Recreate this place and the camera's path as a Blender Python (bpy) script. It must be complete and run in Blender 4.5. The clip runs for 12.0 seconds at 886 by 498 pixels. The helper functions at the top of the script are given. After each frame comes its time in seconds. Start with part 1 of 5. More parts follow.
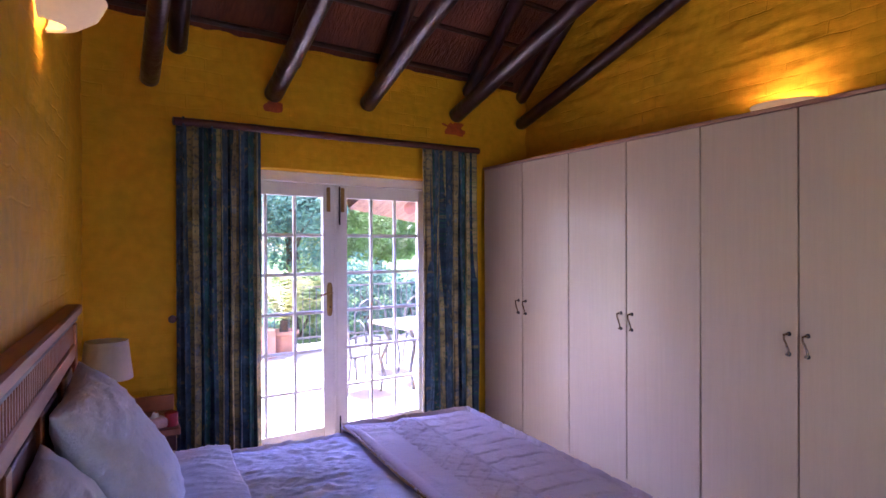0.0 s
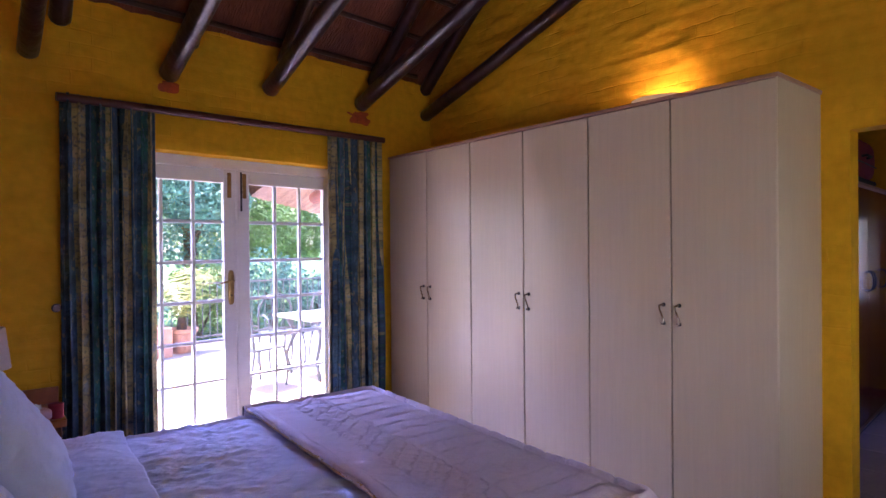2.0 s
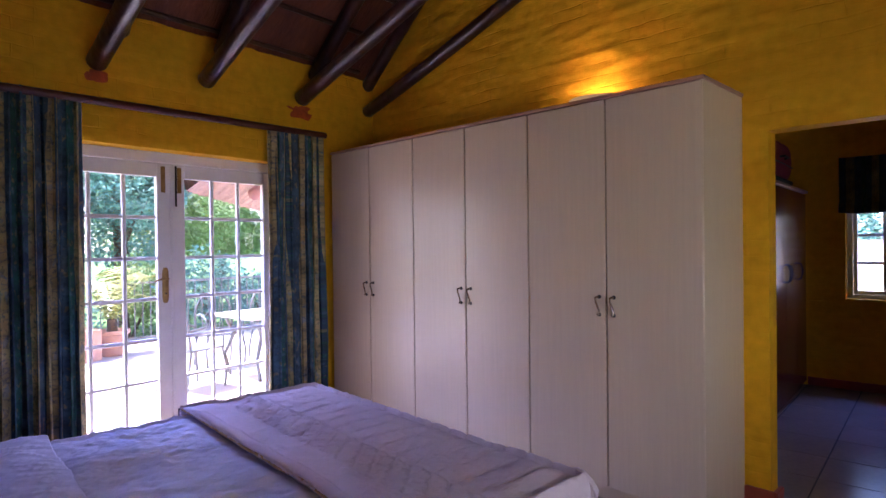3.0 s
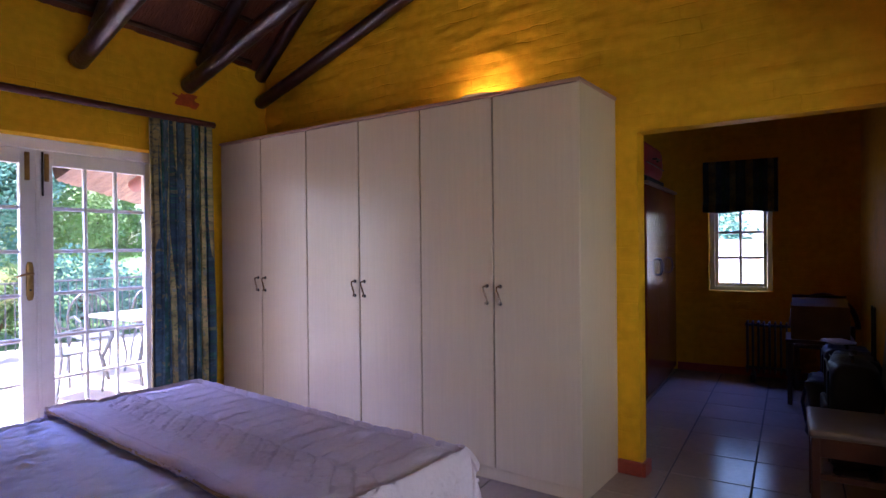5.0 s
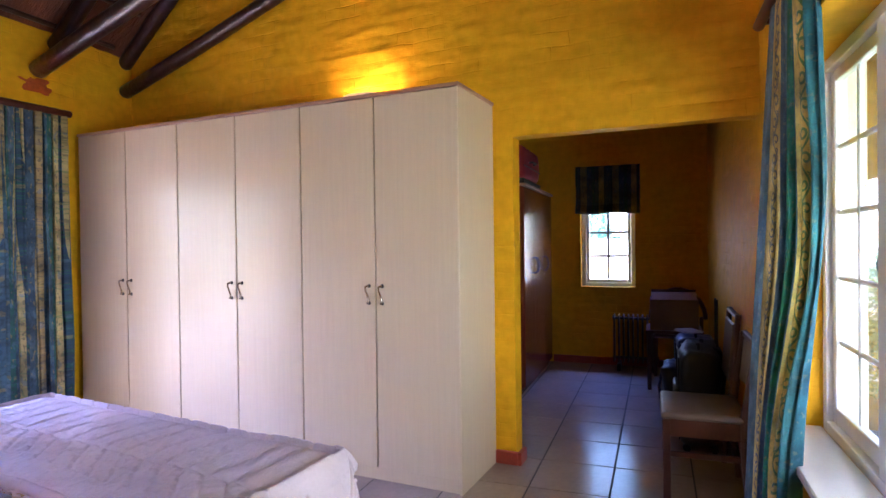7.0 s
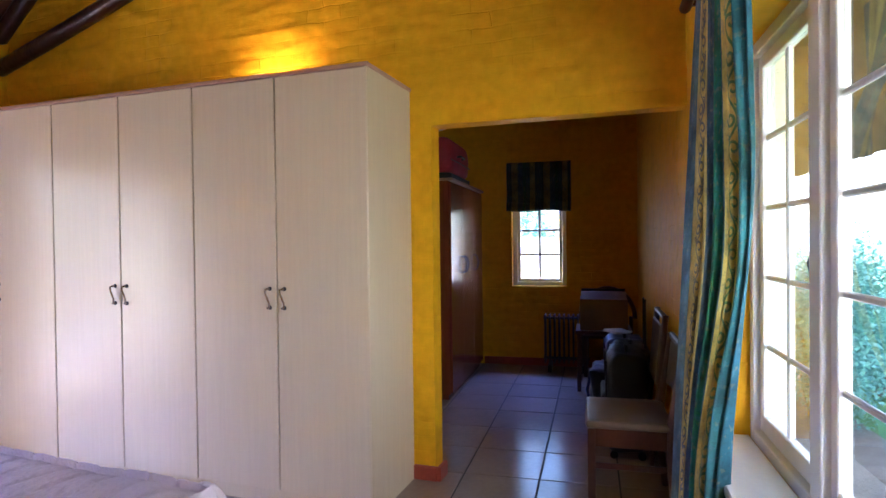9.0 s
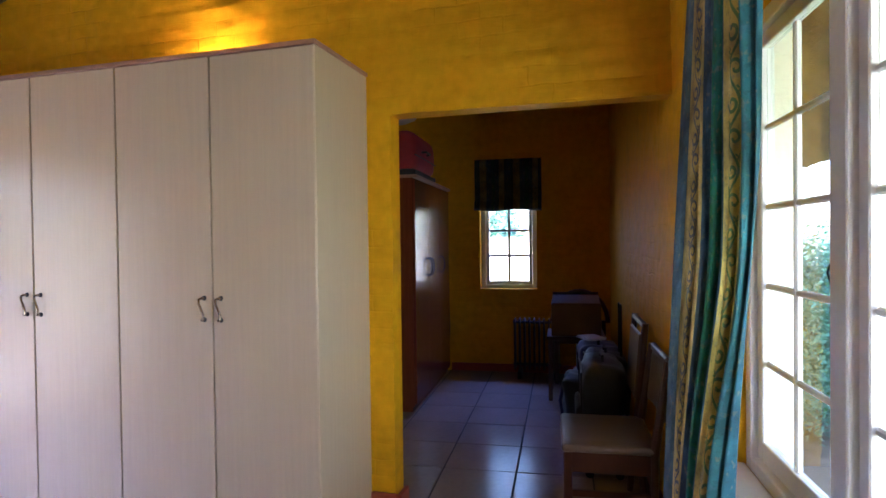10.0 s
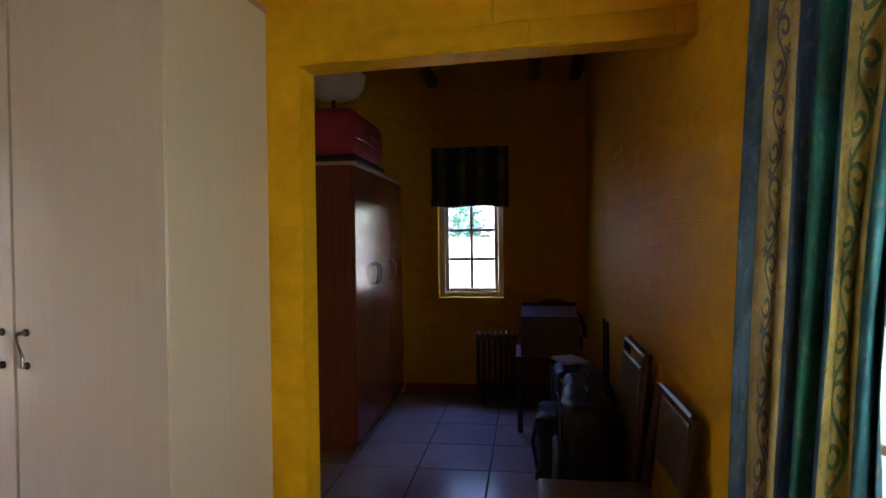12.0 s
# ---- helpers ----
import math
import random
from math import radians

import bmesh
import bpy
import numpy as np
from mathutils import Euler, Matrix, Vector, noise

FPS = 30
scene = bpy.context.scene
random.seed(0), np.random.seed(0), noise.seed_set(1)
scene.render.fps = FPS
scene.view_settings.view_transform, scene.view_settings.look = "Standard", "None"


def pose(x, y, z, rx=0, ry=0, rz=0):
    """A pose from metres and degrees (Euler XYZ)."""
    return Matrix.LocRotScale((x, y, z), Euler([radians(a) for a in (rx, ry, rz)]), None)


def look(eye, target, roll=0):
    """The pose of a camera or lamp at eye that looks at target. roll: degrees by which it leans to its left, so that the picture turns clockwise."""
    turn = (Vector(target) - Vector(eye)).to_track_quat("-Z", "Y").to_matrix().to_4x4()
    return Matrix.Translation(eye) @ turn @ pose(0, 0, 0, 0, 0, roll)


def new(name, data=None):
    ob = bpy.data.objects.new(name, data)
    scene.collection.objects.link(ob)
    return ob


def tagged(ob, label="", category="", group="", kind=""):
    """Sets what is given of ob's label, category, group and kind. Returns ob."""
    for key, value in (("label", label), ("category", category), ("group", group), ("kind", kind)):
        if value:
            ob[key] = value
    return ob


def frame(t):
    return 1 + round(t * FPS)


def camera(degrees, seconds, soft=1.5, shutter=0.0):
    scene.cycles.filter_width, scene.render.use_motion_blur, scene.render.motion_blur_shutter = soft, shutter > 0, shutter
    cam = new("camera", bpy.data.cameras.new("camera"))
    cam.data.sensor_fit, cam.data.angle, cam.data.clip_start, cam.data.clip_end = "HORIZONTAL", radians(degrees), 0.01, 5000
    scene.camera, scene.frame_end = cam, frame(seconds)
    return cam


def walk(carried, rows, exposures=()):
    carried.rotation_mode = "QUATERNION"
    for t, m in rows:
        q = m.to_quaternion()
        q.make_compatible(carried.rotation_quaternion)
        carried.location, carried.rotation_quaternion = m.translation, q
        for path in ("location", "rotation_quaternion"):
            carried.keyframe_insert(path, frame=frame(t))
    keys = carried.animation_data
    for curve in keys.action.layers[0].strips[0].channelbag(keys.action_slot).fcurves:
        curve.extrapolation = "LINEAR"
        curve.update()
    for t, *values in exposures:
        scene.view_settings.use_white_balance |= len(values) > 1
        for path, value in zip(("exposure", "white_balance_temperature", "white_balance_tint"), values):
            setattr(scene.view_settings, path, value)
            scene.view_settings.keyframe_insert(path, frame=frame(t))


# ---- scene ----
cam = camera(74.2, 12.0)
PATH = [
    (0, (-0.001, -0.432, 1.584), (1.011, 1.293, 1.577), -0.2),
    (0.5, (-0.002, -0.459, 1.538), (1.062, 1.235, 1.535), -0.3),
    (1, (0.001, -0.481, 1.507), (1.126, 1.173, 1.506), -0.4),
    (1.5, (-0.019, -0.495, 1.491), (1.179, 1.107, 1.484), -0.5),
    (2, (-0.026, -0.519, 1.476), (1.241, 1.03, 1.468), -0.5),
    (2.5, (-0.032, -0.531, 1.467), (1.303, 0.947, 1.455), -0.6),
    (4.5, (-0.028, -0.591, 1.402), (1.542, 0.648, 1.39), -0.6),
    (5, (-0.026, -0.619, 1.392), (1.596, 0.551, 1.38), -0.6),
    (5.5, (-0.027, -0.644, 1.398), (1.653, 0.442, 1.382), -0.7),
    (6, (-0.028, -0.66, 1.399), (1.703, 0.343, 1.381), -0.7),
    (6.5, (-0.026, -0.668, 1.395), (1.748, 0.255, 1.376), -0.7),
    (7, (-0.02, -0.669, 1.396), (1.792, 0.178, 1.377), -0.7),
    (9, (0.315, -0.697, 1.389), (2.201, -0.034, 1.363), -0.7),
    (9.5, (0.463, -0.668, 1.396), (2.367, -0.055, 1.369), -0.6),
    (10, (0.642, -0.628, 1.404), (2.561, -0.066, 1.374), -0.7),
    (10.5, (0.832, -0.612, 1.403), (2.764, -0.094, 1.372), -0.6),
    (11, (1.074, -0.603, 1.415), (3.013, -0.112, 1.381), -0.7),
    (11.5, (1.274, -0.577, 1.41), (3.216, -0.101, 1.375), -0.6),
    (12, (1.5, -0.513, 1.414), (3.448, -0.062, 1.382), -0.7),
]
EXPOSURE = [(0, 2.82, 5600, 40), (2.7, 2.66, 5600, 34), (4.5, 2.50, 5500, 29), (5.5, 2.88, 5600, 28), (6.5, 3.5, 5650, 26), (7.1, 3.92, 5600, 20), (9, 3.68, 5600, 19), (10, 3.32, 5700, 17), (11, 3.12, 5800, 19), (11.5, 3.08, 5850, 16), (12, 2.76, 6100, 15)]
walk(cam, [(t, look(eye, target, roll)) for t, eye, target, roll in PATH], EXPOSURE)

# ---- world, sun ----
world = bpy.data.worlds.new("world")
scene.world = world
world.use_nodes = True
wn = world.node_tree.nodes
sky = wn.new("ShaderNodeTexSky")
SUN_UP, SUN_ROUND = 60, -30
sky.sky_type, sky.sun_disc = "NISHITA", False
sky.sun_elevation, sky.sun_rotation = radians(SUN_UP), radians(SUN_ROUND)
world.node_tree.links.new(sky.outputs[0], wn["Background"].inputs[0])
wn["Background"].inputs[1].default_value = 0.14
sun = new("sun", bpy.data.lights.new("sun", "SUN"))
sun.data.energy, sun.data.angle, sun.data.color = 4.6, radians(0.5), (1, 0.95, 0.87)
sun.matrix_world = look((math.sin(radians(SUN_ROUND)) * 10, math.cos(radians(SUN_ROUND)) * 10, 10 * math.tan(radians(SUN_UP))), (0, 0, 0))


def opening_light(name, m, width, height, watts, color, spread=180):
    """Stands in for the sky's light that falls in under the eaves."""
    lamp = new(name, bpy.data.lights.new(name, "AREA"))
    lamp.data.shape, lamp.data.size, lamp.data.size_y = "RECTANGLE", width, height
    lamp.data.energy, lamp.data.color = watts, color
    lamp.data.spread = radians(spread)
    lamp.matrix_world = m


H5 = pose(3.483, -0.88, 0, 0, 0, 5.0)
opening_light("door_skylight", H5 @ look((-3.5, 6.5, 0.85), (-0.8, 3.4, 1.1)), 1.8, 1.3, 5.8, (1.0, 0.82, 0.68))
opening_light("patio_skylight", H5 @ look((-1.2, 6.6, 2.52), (-0.8, 3.8, 0.55)), 1.8, 0.5, 21, (0.38, 0.46, 1.0), 100)
opening_light("window_skylight", H5 @ look((-3.4, -1.45, 1.45), (-0.9, 1.2, 1.2)), 2.0, 1.9, 14, (0.97, 0.97, 0.86))
opening_light("small_window_skylight", H5 @ look((4.3, 1.05, 2.5), (1.4, 0.9, 0.0)), 0.6, 0.5, 8, (0.16, 0.28, 1.0))

# ---- materials ----
def material(name, color, rough=0.6, metal=0.0, vary=0.12, scale=8.0, grain=60.0, bump=0.0, bump_scale=40.0, second=None, mask=None, stretch=(1, 1, 1), coat=0.0, each=0.0):
    """A surface with soft stains, fine grain and relief; second is a colour that is mixed in where a wide noise is high."""
    m = bpy.data.materials.new(name)
    m.use_nodes = True
    nt = m.node_tree
    n, l = nt.nodes, nt.links
    b = n["Principled BSDF"]
    b.inputs["Roughness"].default_value, b.inputs["Metallic"].default_value = rough, metal
    if coat:
        b.inputs["Coat Weight"].default_value = coat
    tc, mp = n.new("ShaderNodeTexCoord"), n.new("ShaderNodeMapping")
    mp.inputs["Scale"].default_value = stretch
    l.new(tc.outputs["Object"], mp.inputs[0])
    wide, fine = n.new("ShaderNodeTexNoise"), n.new("ShaderNodeTexNoise")
    wide.inputs["Scale"].default_value, fine.inputs["Scale"].default_value = scale, grain
    wide.inputs["Detail"].default_value, fine.inputs["Detail"].default_value = 3, 3
    l.new(mp.outputs[0], wide.inputs[0]), l.new(mp.outputs[0], fine.inputs[0])
    add = n.new("ShaderNodeMath")
    add.operation = "MULTIPLY_ADD"
    add.inputs[1].default_value = 0.5
    l.new(fine.outputs[0], add.inputs[0]), l.new(wide.outputs[0], add.inputs[2])
    ramp = n.new("ShaderNodeMapRange")
    ramp.inputs[1].default_value, ramp.inputs[2].default_value = 0.5, 1.0
    ramp.inputs[3].default_value, ramp.inputs[4].default_value = 1 - vary, 1 + vary
    l.new(add.outputs[0], ramp.inputs[0])
    base = None
    if second:
        mix = n.new("ShaderNodeMix")
        mix.data_type = "RGBA"
        mix.inputs["A"].default_value, mix.inputs["B"].default_value = (*color, 1), (*second, 1)
        step = n.new("ShaderNodeMapRange")
        lo, hi = mask or (0.5, 0.62)
        step.inputs[1].default_value, step.inputs[2].default_value = lo, hi
        l.new(wide.outputs[0], step.inputs[0]), l.new(step.outputs[0], mix.inputs["Factor"])
        base = mix.outputs["Result"]
    hsv = n.new("ShaderNodeHueSaturation")
    if base:
        l.new(base, hsv.inputs["Color"])
    else:
        hsv.inputs["Color"].default_value = (*color, 1)
    value = ramp.outputs[0]
    if each:
        info, span, mul = n.new("ShaderNodeObjectInfo"), n.new("ShaderNodeMapRange"), n.new("ShaderNodeMath")
        span.inputs[3].default_value, span.inputs[4].default_value = 1 - each, 1 + each
        mul.operation = "MULTIPLY"
        l.new(info.outputs["Random"], span.inputs[0]), l.new(span.outputs[0], mul.inputs[0]), l.new(value, mul.inputs[1])
        value = mul.outputs[0]
    l.new(value, hsv.inputs["Value"]), l.new(hsv.outputs[0], b.inputs["Base Color"])
    if bump:
        bp, bn = n.new("ShaderNodeBump"), n.new("ShaderNodeTexNoise")
        bn.inputs["Scale"].default_value, bn.inputs["Detail"].default_value = bump_scale, 4
        bp.inputs["Strength"].default_value, bp.inputs["Distance"].default_value = min(1, bump), 0.01 * max(1, bump)
        l.new(mp.outputs[0], bn.inputs[0]), l.new(bn.outputs[0], bp.inputs["Height"]), l.new(bp.outputs[0], b.inputs["Normal"])
    return m


def glass(name, tint=(1, 1, 1)):
    m = bpy.data.materials.new(name)
    m.use_nodes = True
    b = m.node_tree.nodes["Principled BSDF"]
    b.inputs["Base Color"].default_value = (*tint, 1)
    b.inputs["Transmission Weight"].default_value, b.inputs["Roughness"].default_value, b.inputs["IOR"].default_value = 1, 0.0, 1.45
    return m


def glow(name, color, strength):
    m = bpy.data.materials.new(name)
    m.use_nodes = True
    b = m.node_tree.nodes["Principled BSDF"]
    b.inputs["Emission Color"].default_value, b.inputs["Emission Strength"].default_value = (*color, 1), strength
    return m


def painted_brick(name, color, second):
    """Thick wall paint over brick: courses and joints show through in places, with brush streaks."""
    m = material(name, color, 0.55, vary=0.17, scale=2.0, grain=16, second=second)
    n, l = m.node_tree.nodes, m.node_tree.links
    b, tc = n["Principled BSDF"], next(x for x in n if x.bl_idname == "ShaderNodeTexCoord")
    sep, com = n.new("ShaderNodeSeparateXYZ"), n.new("ShaderNodeCombineXYZ")
    l.new(tc.outputs["Object"], sep.inputs[0]), l.new(sep.outputs[0], com.inputs[0]), l.new(sep.outputs[2], com.inputs[1])
    warp, bend = n.new("ShaderNodeTexNoise"), n.new("ShaderNodeMix")
    warp.inputs["Scale"].default_value = 6
    bend.data_type, bend.blend_type = "RGBA", "LINEAR_LIGHT"
    bend.inputs["Factor"].default_value = 0.018
    l.new(com.outputs[0], warp.inputs[0]), l.new(com.outputs[0], bend.inputs["A"]), l.new(warp.outputs["Color"], bend.inputs["B"])
    brick = n.new("ShaderNodeTexBrick")
    for k, x in (("Scale", 1.0), ("Mortar Size", 0.007), ("Mortar Smooth", 0.9), ("Brick Width", 0.235), ("Row Height", 0.086)):
        brick.inputs[k].default_value = x
    l.new(bend.outputs["Result"], brick.inputs["Vector"])
    mask, span = n.new("ShaderNodeTexNoise"), n.new("ShaderNodeMapRange")
    mask.inputs["Scale"].default_value, mask.inputs["Detail"].default_value = 2.6, 3
    span.inputs[1].default_value, span.inputs[2].default_value = 0.47, 0.70
    l.new(com.outputs[0], mask.inputs[0]), l.new(mask.outputs[0], span.inputs[0])
    joint = n.new("ShaderNodeMath")
    joint.operation = "MULTIPLY"
    l.new(brick.outputs["Fac"], joint.inputs[0]), l.new(span.outputs[0], joint.inputs[1])
    stretch, streak = n.new("ShaderNodeMapping"), n.new("ShaderNodeTexNoise")
    stretch.inputs["Scale"].default_value = (7, 22, 1)
    streak.inputs["Scale"].default_value, streak.inputs["Detail"].default_value = 1.0, 5
    l.new(com.outputs[0], stretch.inputs[0]), l.new(stretch.outputs[0], streak.inputs[0])
    height = n.new("ShaderNodeMath")
    height.operation, height.inputs[1].default_value = "MULTIPLY_ADD", -0.7
    l.new(joint.outputs[0], height.inputs[0]), l.new(streak.outputs[0], height.inputs[2])
    bump = n.new("ShaderNodeBump")
    bump.inputs["Strength"].default_value, bump.inputs["Distance"].default_value = 0.9, 0.0055
    l.new(height.outputs[0], bump.inputs["Height"]), l.new(bump.outputs[0], b.inputs["Normal"])
    return m


YELLOW = painted_brick("yellow_paint", (0.77, 0.40, 0.003), (0.68, 0.345, 0.003))
YELLOW.node_tree.nodes["Principled BSDF"].inputs["Specular IOR Level"].default_value = 0.12
WHITE_WALL = material("white_plaster", (0.75, 0.73, 0.68), 0.8, vary=0.08, bump=0.5, bump_scale=30)
TERRACOTTA = material("red_oxide_skirting", (0.30, 0.045, 0.025), 0.4, vary=0.2, scale=6)
STAIN = material("red_patch", (0.46, 0.070, 0.008), 0.6, vary=0.3, scale=12, bump=0.5)
TILE = material("floor_tile", (0.33, 0.255, 0.205), 0.19, vary=0.12, scale=3, grain=30, bump=0.04, each=0.06)
GROUT = material("grout", (0.045, 0.04, 0.038), 0.85, vary=0.2)
THATCH = material("thatch", (0.13, 0.036, 0.018), 0.9, vary=0.5, scale=5, grain=40, bump=1, bump_scale=60, stretch=(1, 0.25, 0.25))
STRAW = material("outdoor_thatch", (0.15, 0.092, 0.04), 0.9, vary=0.5, scale=6, grain=50, bump=1, bump_scale=70)
POLE = material("stained_pole", (0.040, 0.013, 0.012), 0.28, vary=0.6, scale=7, grain=30, bump=0.9, bump_scale=16, stretch=(1, 1, 0.35))
RAILWOOD = material("rail_wood", (0.085, 0.019, 0.014), 0.4, vary=0.3, scale=9)
CREAM = material("cream_woodgrain", (0.57, 0.455, 0.315), 0.26, vary=0.035, scale=9, grain=45, bump=0.05, bump_scale=60, stretch=(6, 6, 0.25))
GAP = material("gap_edge", (0.075, 0.028, 0.018), 0.6)
CREAM_EDGE = material("cream_edge", (0.40, 0.215, 0.14), 0.4, vary=0.08)
BROWNWOOD = material("brown_veneer", (0.17, 0.045, 0.018), 0.22, vary=0.2, scale=6, grain=30, stretch=(6, 6, 0.4))
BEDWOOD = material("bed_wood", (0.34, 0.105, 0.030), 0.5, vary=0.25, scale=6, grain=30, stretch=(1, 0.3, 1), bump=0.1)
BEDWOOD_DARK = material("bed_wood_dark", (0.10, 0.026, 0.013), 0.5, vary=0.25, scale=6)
SHEET = material("white_cotton", (0.70, 0.73, 0.90), 0.85, vary=0.05, scale=4, bump=0.9, bump_scale=14, stretch=(1, 2.4, 1.5))
QUILT = material("cream_quilt", (0.59, 0.49, 0.50), 0.85, vary=0.05, scale=4, bump=0.8, bump_scale=30, stretch=(1, 1.6, 1))
PIPING = material("ochre_piping", (0.42, 0.27, 0.10), 0.8)
WHITE_PAINT = material("white_gloss_paint", (0.78, 0.76, 0.74), 0.3, vary=0.05)
BRASS = material("aged_brass", (0.32, 0.20, 0.07), 0.35, 0.9, vary=0.3)
DARKMETAL = material("dark_metal", (0.03, 0.028, 0.028), 0.4, 0.6)
STEEL = material("brushed_steel", (0.30, 0.25, 0.21), 0.18, 0.95)
LAMPSHADE = material("linen_shade", (0.62, 0.50, 0.40), 0.9, vary=0.06)
BOWL = material("sconce_glow_bowl", (0.72, 0.58, 0.44), 0.6, vary=0.06)
# Faint warm emission stands in for the bulb's light on the bowl.
BOWL.node_tree.nodes["Principled BSDF"].inputs["Emission Color"].default_value = (1.0, 0.62, 0.25, 1)
BOWL.node_tree.nodes["Principled BSDF"].inputs["Emission Strength"].default_value = 0.05
BULB = glow("warm_bulb", (1.0, 0.74, 0.13), 22)
BULB_DIM = glow("warm_bulb_dim", (1.0, 0.66, 0.16), 26)
GLASS = glass("clear_glass")
PINK = material("pink_wrap", (0.60, 0.36, 0.36), 0.5)
RED = material("red_nylon", (0.30, 0.018, 0.03), 0.7, vary=0.2)
BLACK = material("black_nylon", (0.007, 0.007, 0.011), 0.5, vary=0.3, bump=0.4)
BLUEBLACK = material("navy_nylon", (0.012, 0.018, 0.06), 0.35, vary=0.3)
CARD = material("brown_cardboard", (0.20, 0.12, 0.065), 0.8, vary=0.1)
PAPER = material("white_paper", (0.62, 0.62, 0.62), 0.7)
SEATCLOTH = material("brown_upholstery", (0.15, 0.10, 0.068), 0.30, vary=0.1, bump=0.3, bump_scale=90)
CHAIRWOOD = material("dark_chair_wood", (0.07, 0.022, 0.012), 0.3, vary=0.25, stretch=(1, 1, 0.3))
RADIATOR = material("grey_enamel", (0.10, 0.08, 0.055), 0.65, vary=0.1)
PAVING = material("patio_paving", (0.50, 0.44, 0.40), 0.8, vary=0.12, scale=3, each=0.08)
GRASS = material("lawn", (0.07, 0.15, 0.025), 0.9, vary=0.4, scale=2, grain=90, bump=1, bump_scale=60)
SOIL = material("soil", (0.16, 0.12, 0.085), 0.95, vary=0.4, scale=4, bump=1)
LEAF = material("leaf", (0.13, 0.30, 0.23), 0.5, vary=0.4, scale=2, grain=9)
LEAF_PALE = material("leaf_pale", (0.24, 0.36, 0.11), 0.5, vary=0.3, scale=2, grain=9)
BARK = material("bark", (0.10, 0.07, 0.05), 0.9, vary=0.4, bump=1, bump_scale=20)
POTCLAY = material("clay_pot", (0.45, 0.26, 0.19), 0.8, vary=0.15)
CASTIRON = material("cast_aluminium", (0.13, 0.14, 0.16), 0.5, 0.3, vary=0.15)
TABLETOP = material("pale_table_top", (0.55, 0.52, 0.50), 0.6)


# ---- mesh helpers ----
def finish(name, bm, mat, parent=None, label="", smooth=False, angle=None):
    me = bpy.data.meshes.new(name)
    bmesh.ops.recalc_face_normals(bm, faces=bm.faces)
    bm.to_mesh(me)
    bm.free()
    mats = mat if isinstance(mat, (list, tuple)) else [mat]
    for x in mats:
        me.materials.append(x)
    if smooth:
        me.shade_smooth()
        if angle:
            me.set_sharp_from_angle(angle=radians(angle))
    ob = new(name, me)
    if parent is not None:
        ob.parent = parent
    if label:
        ob["label"] = label
    return ob


def part(name, bm, mat, parent, label="", smooth=False, angle=40):
    return finish(name, bm, mat, parent, label, smooth, angle)


def thing(name, m, label, category, group=""):
    e = new(name)
    e.matrix_world = m
    e.empty_display_size = 0.1
    return tagged(e, label, category, group)


def structure(ob, label="", m=None):
    if m is not None:
        ob.matrix_world = m
    return tagged(ob, label, kind="structure")


def box(lo, hi, bevel=0.0, bm=None, segs=1):
    new_bm = bmesh.new()
    bmesh.ops.create_cube(new_bm, size=1)
    lo, hi = Vector(lo), Vector(hi)
    for v in new_bm.verts:
        v.co = Vector([lo[i] + (v.co[i] + 0.5) * (hi[i] - lo[i]) for i in range(3)])
    if bevel:
        bmesh.ops.bevel(new_bm, geom=new_bm.edges[:], offset=bevel, segments=segs, profile=0.5, affect="EDGES")
    if bm is None:
        return new_bm
    me = bpy.data.meshes.new("tmp")
    new_bm.to_mesh(me)
    new_bm.free()
    bm.from_mesh(me)
    bpy.data.meshes.remove(me)
    return bm


def tube(points, radii, sides=10, bm=None, closed=False, caps=True, squash=1.0):
    """A round bar along the points, with a radius at each."""
    bm = bm or bmesh.new()
    pts = [Vector(p) for p in points]
    if not isinstance(radii, (list, tuple)):
        radii = [radii] * len(pts)
    rings = []
    up = None
    n = len(pts)
    for i, p in enumerate(pts):
        a = pts[(i - 1) % n] if (closed or i > 0) else p
        b = pts[(i + 1) % n] if (closed or i < n - 1) else p
        d = (b - a).normalized()
        if up is None:
            up = Vector((0, 0, 1)) if abs(d.z) < 0.9 else Vector((1, 0, 0))
        side = d.cross(up).normalized()
        up = side.cross(d).normalized()
        rings.append([bm.verts.new(p + (side * math.cos(t) + up * math.sin(t) * squash) * radii[i]) for t in [2 * math.pi * k / sides for k in range(sides)]])
    for i in range(n if closed else n - 1):
        r, s = rings[i], rings[(i + 1) % n]
        for k in range(sides):
            bm.faces.new((r[k], r[(k + 1) % sides], s[(k + 1) % sides], s[k]))
    if caps and not closed:
        bm.faces.new(rings[0]), bm.faces.new(rings[-1])
    return bm


def lathe(profile, sides=24, bm=None, at=(0, 0, 0), arc=1.0, close=True):
    """Turns (radius, height) rows round the z axis."""
    bm = bm or bmesh.new()
    rows = []
    full = arc >= 1
    n = sides if full else sides + 1
    for r, z in profile:
        rows.append([bm.verts.new((at[0] + r * math.cos(2 * math.pi * arc * k / sides), at[1] + r * math.sin(2 * math.pi * arc * k / sides), at[2] + z)) for k in range(n)])
    for a, b in zip(rows, rows[1:]):
        for k in range(n if full else n - 1):
            bm.faces.new((a[k], a[(k + 1) % n], b[(k + 1) % n], b[k]))
    if close and full:
        if profile[0][0] > 1e-4:
            bm.faces.new(rows[0])
        if profile[-1][0] > 1e-4:
            bm.faces.new(rows[-1])
    return bm


